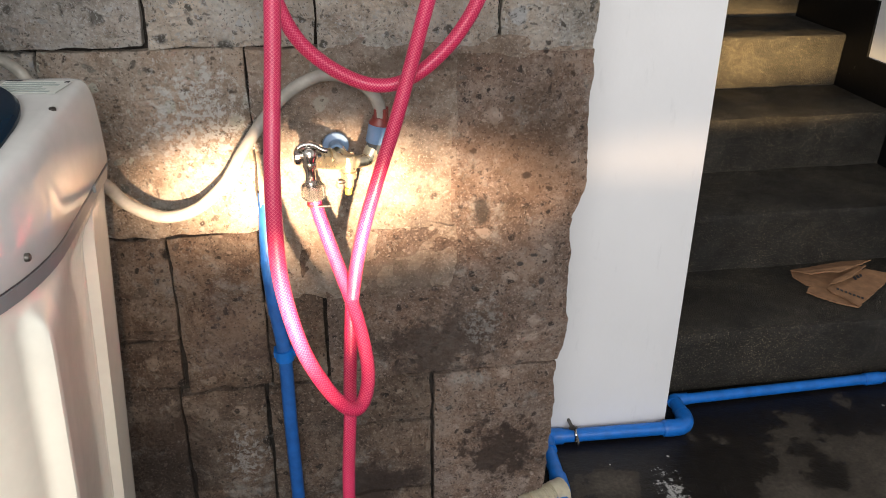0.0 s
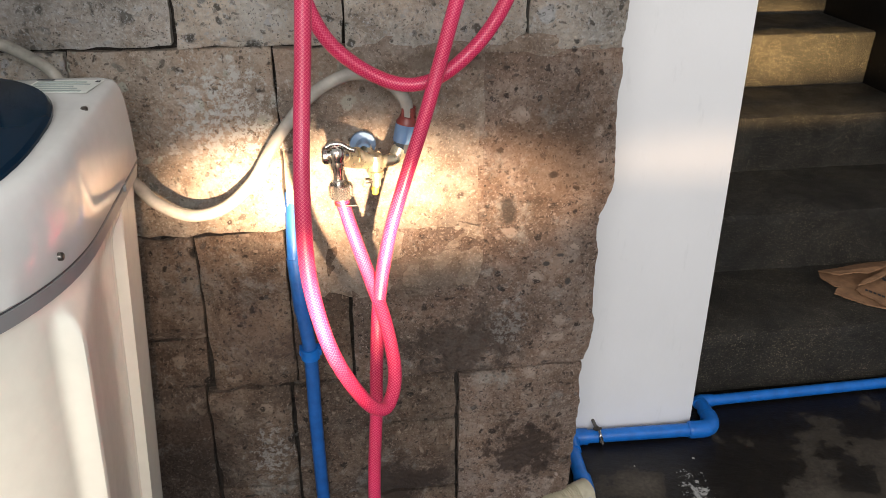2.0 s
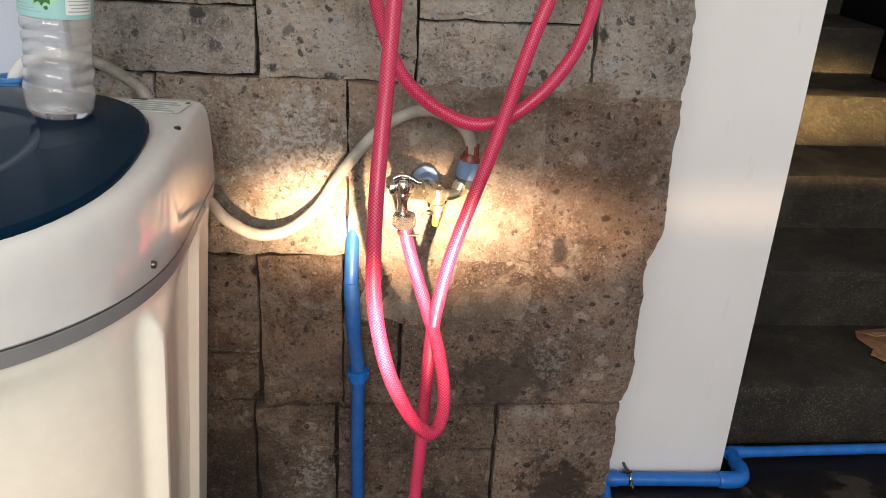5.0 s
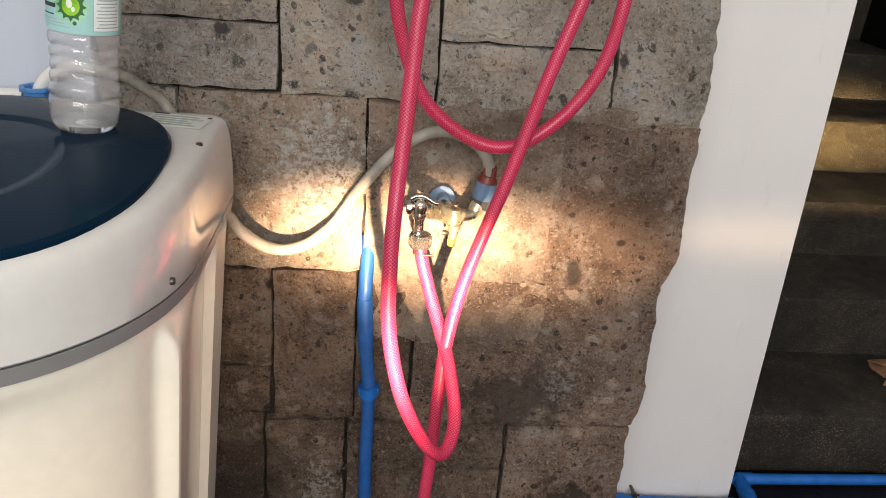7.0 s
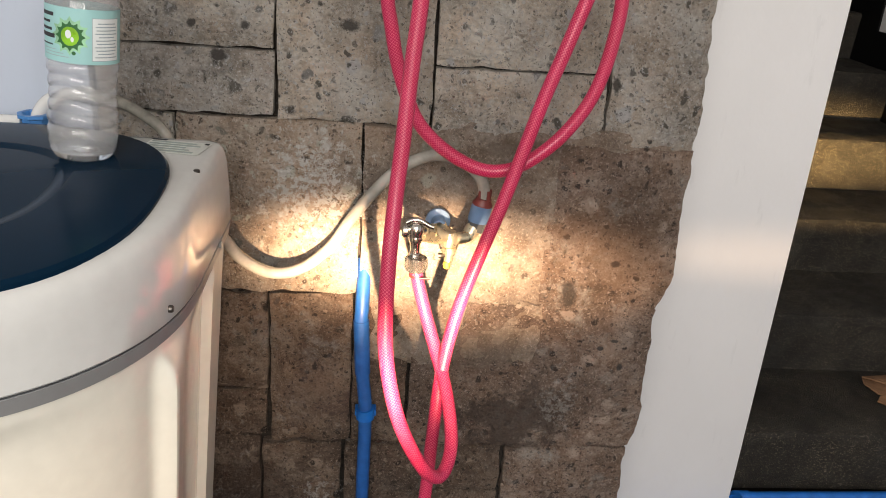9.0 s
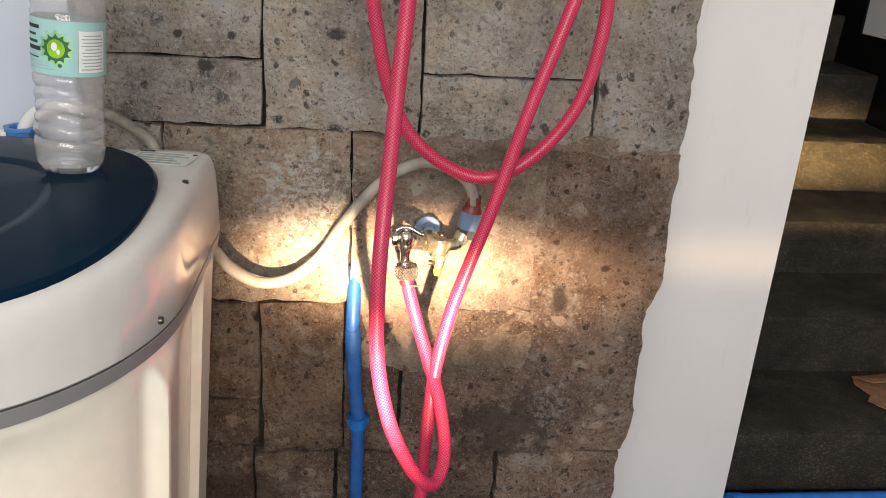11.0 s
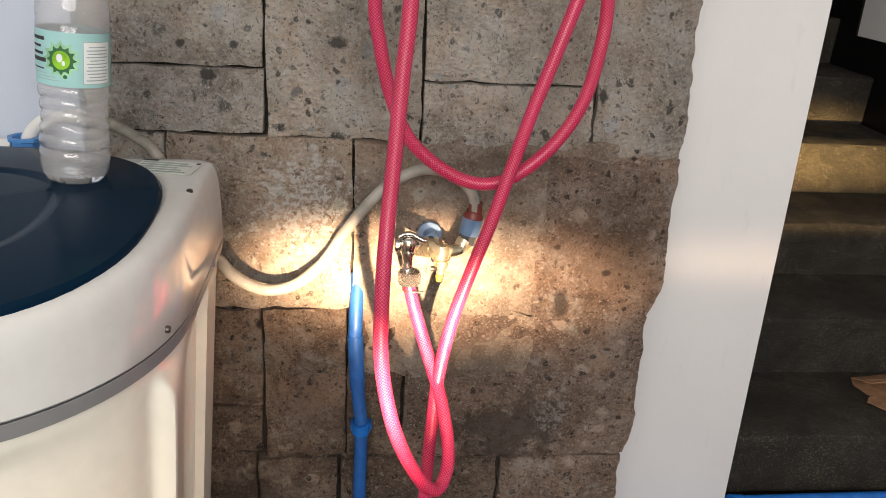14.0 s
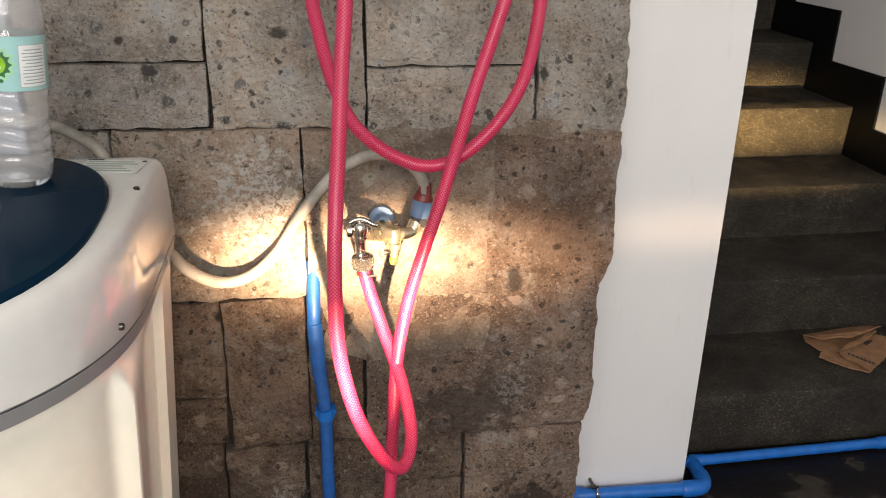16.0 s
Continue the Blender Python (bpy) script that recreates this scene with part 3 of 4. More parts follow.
for i, ((x0, x1, z0, z1), mat) in enumerate(COURSES):
    gap = g + (0.0003 if z1 < 0.7 else 0.0)
    block(x0 + gap, x1 - gap, z0 + gap, z1 - gap, mat, i + 1.5, proud=0.004 * ((i * 7) % 5) / 4)
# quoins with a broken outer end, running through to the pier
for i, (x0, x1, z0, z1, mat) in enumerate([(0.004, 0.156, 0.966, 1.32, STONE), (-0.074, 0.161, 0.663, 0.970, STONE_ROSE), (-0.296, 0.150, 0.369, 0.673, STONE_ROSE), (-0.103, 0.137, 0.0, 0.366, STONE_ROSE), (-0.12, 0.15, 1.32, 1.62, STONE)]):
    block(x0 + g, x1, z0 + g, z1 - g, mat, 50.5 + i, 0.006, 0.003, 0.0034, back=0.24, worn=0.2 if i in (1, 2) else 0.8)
# rough cement coat round the tap
block(-0.391, -0.066, 0.671, 0.983, RENDER_COAT, 70.5, 0.007, 0.004, worn=0.1)
# cement smeared along the bed joint above
block(-0.27, 0.150, 0.950, 0.992, RENDER_COAT, 71.5, 0.006, 0.0045, worn=0.9, wander=0.008)
block(-0.388, -0.06, 0.545, 0.684, RENDER_COAT, 72.5, 0.006, 0.0035, worn=0.8, wander=0.022)

# ---- pipes ----
PIPE_R = 0.016
floor_pipe = thing("floor_pipe", (0.5, 1.9, 0), "blue plastic water pipe lying along pier and stair foot", "pipe")
Z = PIPE_R + 0.001
under(part("pipe_run", rod((0.20, 1.815, Z), (0.512, 1.803, Z), PIPE_R), BLUE_PVC), floor_pipe)
under(part("pipe_run", rod((0.552, 1.905, Z), (1.478, 1.922, Z), 0.0135), BLUE_PVC), floor_pipe)
under(part("pipe_run", rod((0.190, 1.795, Z), (0.180, 1.64, Z), PIPE_R), BLUE_PVC), floor_pipe)
under(part("elbow", tube(smooth_path([(0.478, 1.804, Z), (0.515, 1.803, Z), (0.536, 1.812, Z), (0.546, 1.835, Z), (0.548, 1.87, Z)]), lambda r: 0.0205 if 0.004 < r < 0.10 else 0.018), BLUE_PVC), floor_pipe)
under(part("pipe_run", rod((0.548, 1.865, Z), (0.552, 1.908, Z), PIPE_R), BLUE_PVC), floor_pipe)
under(part("elbow", tube(smooth_path([(0.545, 1.893, Z), (0.551, 1.906, Z), (0.565, 1.906, Z), (0.585, 1.906, Z)]), 0.0158), BLUE_PVC), floor_pipe)
under(part("elbow", tube(smooth_path([(0.235, 1.814, Z), (0.212, 1.815, Z), (0.196, 1.81, Z), (0.190, 1.79, Z), (0.188, 1.765, Z)]), 0.0195), BLUE_PVC), floor_pipe)
under(part("coupling", rod((1.075, 1.914, Z), (1.125, 1.915, Z), 0.0165, chamfer=0.003), BLUE_PVC), floor_pipe)
under(part("elbow", tube(smooth_path([(0.183, 1.68, Z), (0.178, 1.63, Z), (0.158, 1.60, Z), (0.12, 1.590, Z)]), 0.0195), BLUE_PVC), floor_pipe)
under(part("pipe_run", rod((0.13, 1.592, Z), (-0.36, 1.590, Z), PIPE_R), BLUE_PVC), floor_pipe)
ribbed = [Vector((0.180 - 0.095 * i / 60, 1.632 - 0.040 * i / 60, Z + 0.008)) for i in range(61)]
under(part("sleeve", tube(ribbed, lambda r: 0.0255 + (0.0022 * math.sin(r * 1100) if r > 0.028 else 0.002)), BEIGE_HOSE, label="dirty beige ribbed sleeve"), floor_pipe)

pipe_clip = thing("pipe_clip", (0.262, 1.81, 0), "rusty metal strap and screw holding the floor pipe", "clip")
under(part("strap", tube([Vector((0.262, 1.813 + 0.0185 * math.cos(a), Z + 0.0185 * math.sin(a))) for a in [math.pi * k / 10 - 0.4 for k in range(13)]], 0.0035, 8), CHROME), pipe_clip)
under(part("screw", lathe([(0.001, -0.006), (0.006, -0.005), (0.0065, 0.0), (0.004, 0.002), (0.004, 0.03)], (0.255, 1.812, 0.042), 14, "y"), STEEL_DARK), pipe_clip)
under(part("wing", box(0.246, 0.267, 1.805, 1.810, 0.040, 0.045, 0.0015), STEEL_DARK), pipe_clip)
under(part("tail", rod((0.262, 1.794, 0.030), (0.267, 1.790, 0.010), 0.0035, 8), CHROME), pipe_clip)

wall_pipe = thing("wall_pipe", (-0.375, 1.59, 0), "crooked blue plastic pipe fixed to the stone wall", "pipe")
run = smooth_path([(-0.383, 1.632, 0.742), (-0.384, 1.618, 0.715), (-0.385, 1.604, 0.685), (-0.3855, 1.596, 0.66), (-0.386, 1.594, 0.635), (-0.381, 1.592, 0.54), (-0.373, 1.590, 0.452), (-0.373, 1.590, 0.29), (-0.371, 1.590, 0.12), (-0.370, 1.590, 0.0)])
under(part("pipe_run", tube(run, 0.0122), BLUE_PVC_CHALKY), wall_pipe)
under(part("sleeve", tube(smooth_path([(-0.386, 1.594, 0.64), (-0.383, 1.593, 0.58), (-0.3805, 1.592, 0.535)]), 0.0138), BLUE_PVC_CHALKY), wall_pipe)
under(part("coupling", tube([Vector((-0.3735, 1.590, 0.462)), Vector((-0.3732, 1.590, 0.459)), Vector((-0.373, 1.590, 0.444)), Vector((-0.373, 1.590, 0.441))], 0.0165), BLUE_PVC), wall_pipe)
under(part("clip_ear", box(-0.392, -0.353, 1.588, 1.612, 0.446, 0.457, 0.002), BLUE_PVC), wall_pipe)

# ---- pink hose ----
HOSE_R = 0.0102
garden_hose = thing("garden_hose", (-0.28, 1.38, 0), "pink braided vinyl garden hose hung in loops before the stone wall", "hose")
LEFT = [(-0.321, 1.35, 1.416), (-0.325, 1.34, 1.235), (-0.333, 1.33, 1.139), (-0.34, 1.315, 1.045), (-0.346, 1.3, 0.976), (-0.351, 1.28, 0.908), (-0.353, 1.265, 0.845), (-0.352, 1.26, 0.784), (-0.344, 1.26, 0.724), (-0.329, 1.26, 0.663), (-0.305, 1.27, 0.601), (-0.28, 1.28, 0.557), (-0.26, 1.295, 0.541),
        (-0.246, 1.32, 0.553), (-0.242, 1.35, 0.579), (-0.25, 1.39, 0.625), (-0.264, 1.428, 0.665), (-0.281, 1.455, 0.713), (-0.295, 1.47, 0.758), (-0.303, 1.475, 0.79)]
LOOP = [(-0.300, 1.47, 1.52), (-0.355, 1.495, 1.36), (-0.366, 1.50, 1.22), (-0.358, 1.50, 1.158), (-0.343, 1.50, 1.093), (-0.316, 1.50, 1.028), (-0.276, 1.50, 0.986), (-0.224, 1.50, 0.957), (-0.180, 1.50, 0.953), (-0.137, 1.50, 0.972), (-0.089, 1.50, 1.018), (-0.053, 1.50, 1.080), (-0.036, 1.50, 1.156), (-0.033, 1.50, 1.236), (-0.06, 1.48, 1.38), (-0.16, 1.46, 1.50)]
RIGHT = [(-0.02, 1.49, 1.42), (-0.079, 1.485, 1.235), (-0.106, 1.48, 1.152), (-0.134, 1.475, 1.068), (-0.158, 1.47, 0.985), (-0.183, 1.46, 0.905), (-0.212, 1.45, 0.822), (-0.237, 1.44, 0.742), (-0.257, 1.415, 0.65), (-0.266, 1.395, 0.54), (-0.270, 1.385, 0.46), (-0.277, 1.375, 0.36), (-0.282, 1.36, 0.22), (-0.285, 1.35, 0.08), (-0.27, 1.33, 0.022), (-0.20, 1.30, 0.0105), (-0.05, 1.26, 0.0105)]
for path in (LEFT, LOOP, RIGHT):
    under(part("strand", tube(smooth_path(path, 10), HOSE_R, 20), PINK), garden_hose)
hook = thing("hose_hook", (-0.18, 1.6, 1.5), "steel hook on the stone wall carrying the hose", "hook")
under(part("arm", tube(smooth_path([(-0.18, 1.62, 1.48), (-0.18, 1.52, 1.47), (-0.18, 1.42, 1.47), (-0.18, 1.36, 1.49), (-0.18, 1.35, 1.54)]), 0.006), STEEL_DARK), hook)
under(part("bar", rod((-0.36, 1.44, 1.478), (0.02, 1.47, 1.478), 0.006), STEEL_DARK), hook)

# ---- tap ----
tap = thing("water_tap", (-0.265, 1.6, 0.83), "brass double tap with blue flange on the stone wall", "tap")
under(part("flange", lathe([(0.010, 0.0), (0.0195, 0.0), (0.0215, -0.004), (0.0205, -0.009), (0.0125, -0.013), (0.0112, -0.016)], (-0.2635, 1.606, 0.831), 32, "y"), PALE_FLANGE, label="pale blue plastic wall flange"), tap)
under(part("socket", lathe([(0.0112, -0.012), (0.0112, -0.034), (0.0100, -0.0355), (0.0070, -0.0355), (0.0062, -0.020), (0.0002, -0.020)], (-0.2635, 1.606, 0.831), 24, "y"), PALE_FLANGE), tap)
# dark disc across the bore, its colour standing for the hole's shade
under(part("socket_bore", lathe([(0.0060, -0.0215), (0.0002, -0.0215)], (-0.2635, 1.606, 0.831), 20, "y"), DARK_PLASTIC), tap)
under(part("stem", rod((-0.262, 1.60, 0.828), (-0.252, 1.545, 0.824), 0.010), BRASS), tap)
under(part("body", tube(smooth_path([(-0.294, 1.515, 0.838), (-0.274, 1.53, 0.831), (-0.252, 1.545, 0.823), (-0.230, 1.556, 0.817), (-0.213, 1.565, 0.820), (-0.204, 1.571, 0.834)]), lambda r: 0.0118 + 0.0020 * math.sin(r * 60)), BRASS), tap)
under(part("elbow_grip", tube([Vector((-0.2115, 1.566, 0.8215)), Vector((-0.2055, 1.5695, 0.8320))], 0.0136, 12), BRASS), tap)
under(part("tee_boss", lathe([(0.0135, -0.012), (0.0145, -0.008), (0.0145, 0.006), (0.012, 0.012)], (-0.249, 1.546, 0.820), 24), BRASS), tap)
under(part("hex_nut", rod((-0.296, 1.512, 0.843), (-0.282, 1.523, 0.839), 0.0150, 6), BRASS), tap)
under(part("ring", rod((-0.279, 1.5255, 0.838), (-0.274, 1.529, 0.8365), 0.0140, 20), BRASS), tap)
under(part("outlet", lathe([(0.0085, -0.004), (0.0085, -0.02), (0.012, -0.021), (0.012, -0.031), (0.0075, -0.032), (0.0070, -0.046), (0.0055, -0.047)], (-0.247, 1.547, 0.826), 18), BRASS), tap)
under(part("outlet_cap", lathe([(0.0001, -0.012), (0.005, -0.011), (0.0062, -0.004), (0.0062, 0.0), (0.0001, 0.002)], (-0.249, 1.545, 0.779), 12), plain("yellow_plastic", (0.55, 0.36, 0.04), 0.4)), tap)
under(part("side_knob", lathe([(0.0001, -0.007), (0.0045, -0.007), (0.0045, 0.0), (0.003, 0.002), (0.003, 0.010)], (-0.257, 1.545, 0.790), 12, "x"), STEEL_DARK), tap)
under(part("valve", lathe([(0.0001, 0.0260), (0.0050, 0.0255), (0.0105, 0.022), (0.0128, 0.016), (0.0128, 0.008), (0.0105, 0.004), (0.0108, 0.001), (0.0115, -0.003), (0.0095, -0.008), (0.0080, -0.013), (0.0078, -0.026), (0.0095, -0.028), (0.0095, -0.036)], (-0.3065, 1.485, 0.845), 24), CHROME), tap)
under(part("valve_neck", rod((-0.3065, 1.490, 0.850), (-0.292, 1.515, 0.842), 0.0105), CHROME), tap)
under(part("packing_nut", rod((-0.3065, 1.485, 0.862), (-0.3065, 1.485, 0.871), 0.0082, 6, 0.001), CHROME), tap)
under(part("handle", tube(smooth_path([(-0.322, 1.479, 0.870), (-0.312, 1.480, 0.8745), (-0.300, 1.480, 0.8735), (-0.287, 1.478, 0.8665), (-0.279, 1.476, 0.8650)]), lambda r_: 0.0042 - 0.02 * abs(r_ - 0.02)), CHROME, label="worn chrome lever"), tap)
under(part("bonnet", lathe([(0.0100, 0.0), (0.0122, 0.002), (0.0122, 0.008), (0.0080, 0.011), (0.0060, 0.017), (0.0001, 0.018)], (-0.328, 1.486, 0.855), 16, "x"), CHROME), tap)
nut_bm = lathe([(0.010, 0.011), (0.0160, 0.0105), (0.0172, 0.008), (0.0172, -0.008), (0.016, -0.0105), (0.010, -0.011)], (-0.3035, 1.477, 0.8035), 28)
hose_nut = under(part("hose_nut", nut_bm, CLEAR_NUT, label="clear ribbed plastic hose nut"), tap)
for k in range(16):
    a = 2 * math.pi * k / 16
    under(part("nut_rib", rod((-0.3035 + 0.0172 * math.cos(a), 1.477 + 0.0172 * math.sin(a), 0.7955), (-0.3035 + 0.0172 * math.cos(a), 1.477 + 0.0172 * math.sin(a), 0.8115), 0.0011, 6), CLEAR_NUT), hose_nut)
under(part("insert", rod((-0.3035, 1.477, 0.782), (-0.3035, 1.477, 0.814), 0.0092), CHROME), tap)
clamp = thing("hose_clamp", (-0.303, 1.476, 0.778), "rusty band clamp on the hose end", "clamp")
under(part("band", lathe([(0.0106, -0.0024), (0.0116, -0.002), (0.0116, 0.002), (0.0106, 0.0024)], (-0.3025, 1.476, 0.7845), 22), RED_PLASTIC), clamp)
under(part("screw", rod((-0.298, 1.464, 0.784), (-0.281, 1.462, 0.785), 0.0018, 8), STEEL_DARK), clamp)

coupling = thing("hose_coupling", (-0.197, 1.572, 0.84), "blue-grey threaded coupling with red collar on the tap", "coupling")
under(part("lower_nut", tube([Vector((-0.2045, 1.570, 0.825)), Vector((-0.204, 1.5705, 0.827)), Vector((-0.201, 1.572, 0.841)), Vector((-0.2005, 1.572, 0.843))], 0.0150, 8), DARK_PLASTIC, label="charcoal nut"), coupling)
under(part("blue_nut", tube([Vector((-0.2005, 1.572, 0.843)), Vector((-0.200, 1.572, 0.846)), Vector((-0.1955, 1.573, 0.868)), Vector((-0.195, 1.573, 0.871))], 0.0178, 10), BLUE_GREY), coupling)
under(part("red_collar", tube([Vector((-0.195, 1.573, 0.871)), Vector((-0.1945, 1.573, 0.874)), Vector((-0.1935, 1.573, 0.88)), Vector((-0.193, 1.573, 0.883))], lambda r: 0.0172 if r < 0.005 else 0.0130, 18), RED_PLASTIC), coupling)
for k in range(4):
    a = 2 * math.pi * k / 4 + 0.5
    under(part("red_lug", rod((-0.1925 + 0.0105 * math.cos(a), 1.573 + 0.0105 * math.sin(a), 0.88), (-0.1915 + 0.0095 * math.cos(a), 1.573 + 0.0095 * math.sin(a), 0.897), 0.0032, 8), RED_PLASTIC), coupling)

inlet_hose = thing("inlet_hose", (-0.55, 1.5, 0.75), "grey rubber inlet hose sagging from washer to tap", "hose")
under(part("tube", tube(smooth_path([(-0.66, 1.515, 0.885), (-0.625, 1.505, 0.845), (-0.604, 1.545, 0.798), (-0.584, 1.556, 0.766), (-0.541, 1.57, 0.737), (-0.491, 1.583, 0.74), (-0.443, 1.592, 0.777), (-0.41, 1.594, 0.828), (-0.380, 1.592, 0.870), (-0.345, 1.593, 0.910), (-0.310, 1.588, 0.936), (-0.270, 1.583, 0.949), (-0.226, 1.578, 0.938), (-0.198, 1.573, 0.910), (-0.1925, 1.573, 0.876)], 10), 0.0096, 18), GREY_HOSE), inlet_hose)

drain_hose = thing("drain_hose", (-0.73, 1.55, 0.98), "dirty grey drain hose curving down behind the washer", "hose")
under(part("tube", tube(smooth_path([(-0.805, 1.572, 1.022), (-0.765, 1.570, 1.013), (-0.724, 1.565, 0.993), (-0.695, 1.560, 0.968), (-0.68, 1.556, 0.92), (-0.70, 1.553, 0.80), (-0.76, 1.553, 0.02)], 10), 0.0086, 16), DIRTY_HOSE), drain_hose)
under(part("bend", tube(smooth_path([(-0.885, 1.566, 0.968), (-0.882, 1.568, 0.988), (-0.866, 1.570, 1.008), (-0.838, 1.572, 1.020), (-0.800, 1.572, 1.022)], 10), 0.0105, 18), WHITE_PLASTIC, label="white plastic hose bend"), drain_hose)
blue_cup = thing("hose_holder", (-0.885, 1.56, 0.96), "blue plastic hose holder clipped to the washer", "holder")
under(part("cup", lathe([(0.017, -0.02), (0.021, 0.012), (0.026, 0.014), (0.026, 0.019), (0.018, 0.019), (0.016, 0.002), (0.0001, 0.002)], (-0.885, 1.560, 0.972), 8), BLUE_SOFT), blue_cup)
white_pipe = thing("white_pipe", (-1.1, 1.57, 0.97), "white plastic pipe lying behind the washer", "pipe")
under(part("pipe_run", rod((-1.35, 1.562, 0.975), (-0.905, 1.561, 0.975), 0.011), WHITE_PLASTIC), white_pipe)

# ---- washing machine ----
washer = thing("washing_machine", (-0.9, 1.25, 0), "white top-loading washing machine with a navy lid", "washing machine")
X0, X1, Y0, Y1 = -1.218, -0.590, 0.951, 1.525
SKIRT, TOP = 0.854, 0.978
FALL = 0.06   # slope of the top towards its front
ring = rounded((X0, X1, Y0, Y1), ((0.30, 0.32), (0.30, 0.32), 0.022, 0.022), 24, 2.12)


def shrunk(outline, d):
    cx, cy = (X0 + X1) / 2, (Y0 + Y1) / 2
    hx, hy = (X1 - X0) / 2, (Y1 - Y0) / 2
    return [(cx + (x - cx) * (hx - d) / hx, cy + (y - cy) * (hy - d) / hy) for x, y in outline]


def sloped(bm):
    """Lower the front of the top shell or lid, more the higher it stands."""
    for v in bm.verts:
        v.co.z -= FALL * max(0.0, 1.33 - v.co.y) * max(0.0, (v.co.z - SKIRT) / (TOP - SKIRT))
    return bm


def stack(levels, cap_top=True, cap_bottom=True):
    bm = bmesh.new()
    rings = [[bm.verts.new((x, y, z(x, y) if callable(z) else z)) for x, y in shrunk(ring, d)] for d, z in levels]
    n = len(ring)
    for a, b in zip(rings, rings[1:]):
        for k in range(n):
            bm.faces.new((a[k], a[(k + 1) % n], b[(k + 1) % n], b[k]))
    if cap_bottom:
        bm.faces.new(rings[0][::-1])
    if cap_top:
        bm.faces.new(rings[-1])
    bmesh.ops.recalc_face_normals(bm, faces=bm.faces[:])
    return bm


under(part("top_shell", sloped(stack([(0.002, SKIRT), (0.0, SKIRT + 0.003), (0.0012, 0.91), (0.003, 0.945), (0.0052, 0.960), (0.0082, 0.969), (0.0125, 0.9745), (0.021, TOP - 0.0005), (0.032, TOP), (0.10, TOP + 0.0005)])), WHITE_PLASTIC), washer)
# thin dark ring imitating the shaded gap between shell and band
under(part("seam", stack([(0.003, SKIRT - 0.003), (0.0018, SKIRT - 0.002), (0.0018, SKIRT - 0.0008), (0.003, SKIRT)]), DARK_PLASTIC), washer)
under(part("band", stack([(0.012, SKIRT - 0.025), (0.004, SKIRT - 0.022), (0.001, SKIRT - 0.003), (0.004, SKIRT - 0.0015)]), GREY_BAND), washer)

# body with sunk vertical channels
cx, cy = (X0 + X1) / 2, (Y0 + Y1) / 2
# half of the body's plan, from the middle of its front: drum, cove, lit cheek, side panel, rear flange
drum = [(0.300 * math.sin(radians(a)) ** 0.93 if a else 0.0, 1.235 - 0.257 * math.cos(radians(a)) ** 0.93) for a in range(0, 66, 3)]
HALF = drum + [(0.2760, 1.126), (0.2800, 1.139), (0.285, 1.145), (0.304, 1.1505), (0.3085, 1.153), (0.310, 1.158), (0.307, 1.20), (0.301, 1.26), (0.294, 1.33), (0.288, 1.394), (0.289, 1.400), (0.300, 1.409), (0.3025, 1.412), (0.3025, 1.49), (0.300, 1.506), (0.290, 1.513), (0.15, 1.514)]


def finely(points, step=0.006):
    out = []
    for (xa, ya), (xb, yb) in zip(points, points[1:]):
        m = max(1, int(math.hypot(xb - xa, yb - ya) / step))
        out += [(xa + (xb - xa) * k / m, ya + (yb - ya) * k / m) for k in range(m)]
    return out + [points[-1]]


half = finely(HALF)
plan = [(cx + x, y) for x, y in half] + [(cx - x, y) for x, y in half[::-1][:-1]]
rim = sorted((math.atan2(y - cy, x - cx), math.hypot(x - cx, y - cy)) for x, y in finely(shrunk(ring, 0.010), 0.004))


def rim_at(x, y):
    """The place of the collar under the band, in the same direction from the middle."""
    a = math.atan2(y - cy, x - cx)
    i = min(range(len(rim)), key=lambda k: abs(rim[k][0] - a))
    return cx + rim[i][1] * math.cos(a), cy + rim[i][1] * math.sin(a)


TAPER = 0.20
collar = [rim_at(x, y) for x, y in plan]
bm = bmesh.new()
rows = []
for z, f in ((0.04, 1.0), (0.06, 1.0), (0.30, 1.0), (0.55, 1.0), (0.74, 1.0), (0.770, 0.98), (0.785, 0.90), (0.797, 0.68), (0.806, 0.38), (0.813, 0.14), (0.819, 0.0), (0.846, 0.0)):
    row = []
    taper = 1 - TAPER * max(0.0, 0.80 - z)
    for (x, y), (px, py) in zip(plan, collar):
        row.append(bm.verts.new((cx + (px + (x - px) * f - cx) * taper, cy + (py + (y - py) * f - cy) * taper, z)))
    rows.append(row)
for a, b in zip(rows, rows[1:]):
    for k in range(len(a)):
        n = (k + 1) % len(a)
        bm.faces.new((a[k], a[n], b[n], b[k]))
bm.faces.new(rows[0][::-1]), bm.faces.new(rows[-1])
bmesh.ops.recalc_face_normals(bm, faces=bm.faces[:])
under(part("body", bm, CREAM_PANEL), washer)
for fx in (X0 + 0.16, X1 - 0.16):
    for fy in (Y0 + 0.16, Y1 - 0.06):
        under(part("foot", lathe([(0.022, 0.0), (0.022, 0.012), (0.014, 0.016), (0.014, 0.045)], (fx, fy, 0), 16), DARK_PLASTIC), washer)


def oval(cx, cy, ax, ay, n=2.5, steps=72):
    out = []
    for k in range(steps):
        a = 2 * math.pi * k / steps
        c, s = math.cos(a), math.sin(a)
        out.append((cx + ax * math.copysign(abs(c) ** (2 / n), c), cy + ay * math.copysign(abs(s) ** (2 / n), s)))
    return out


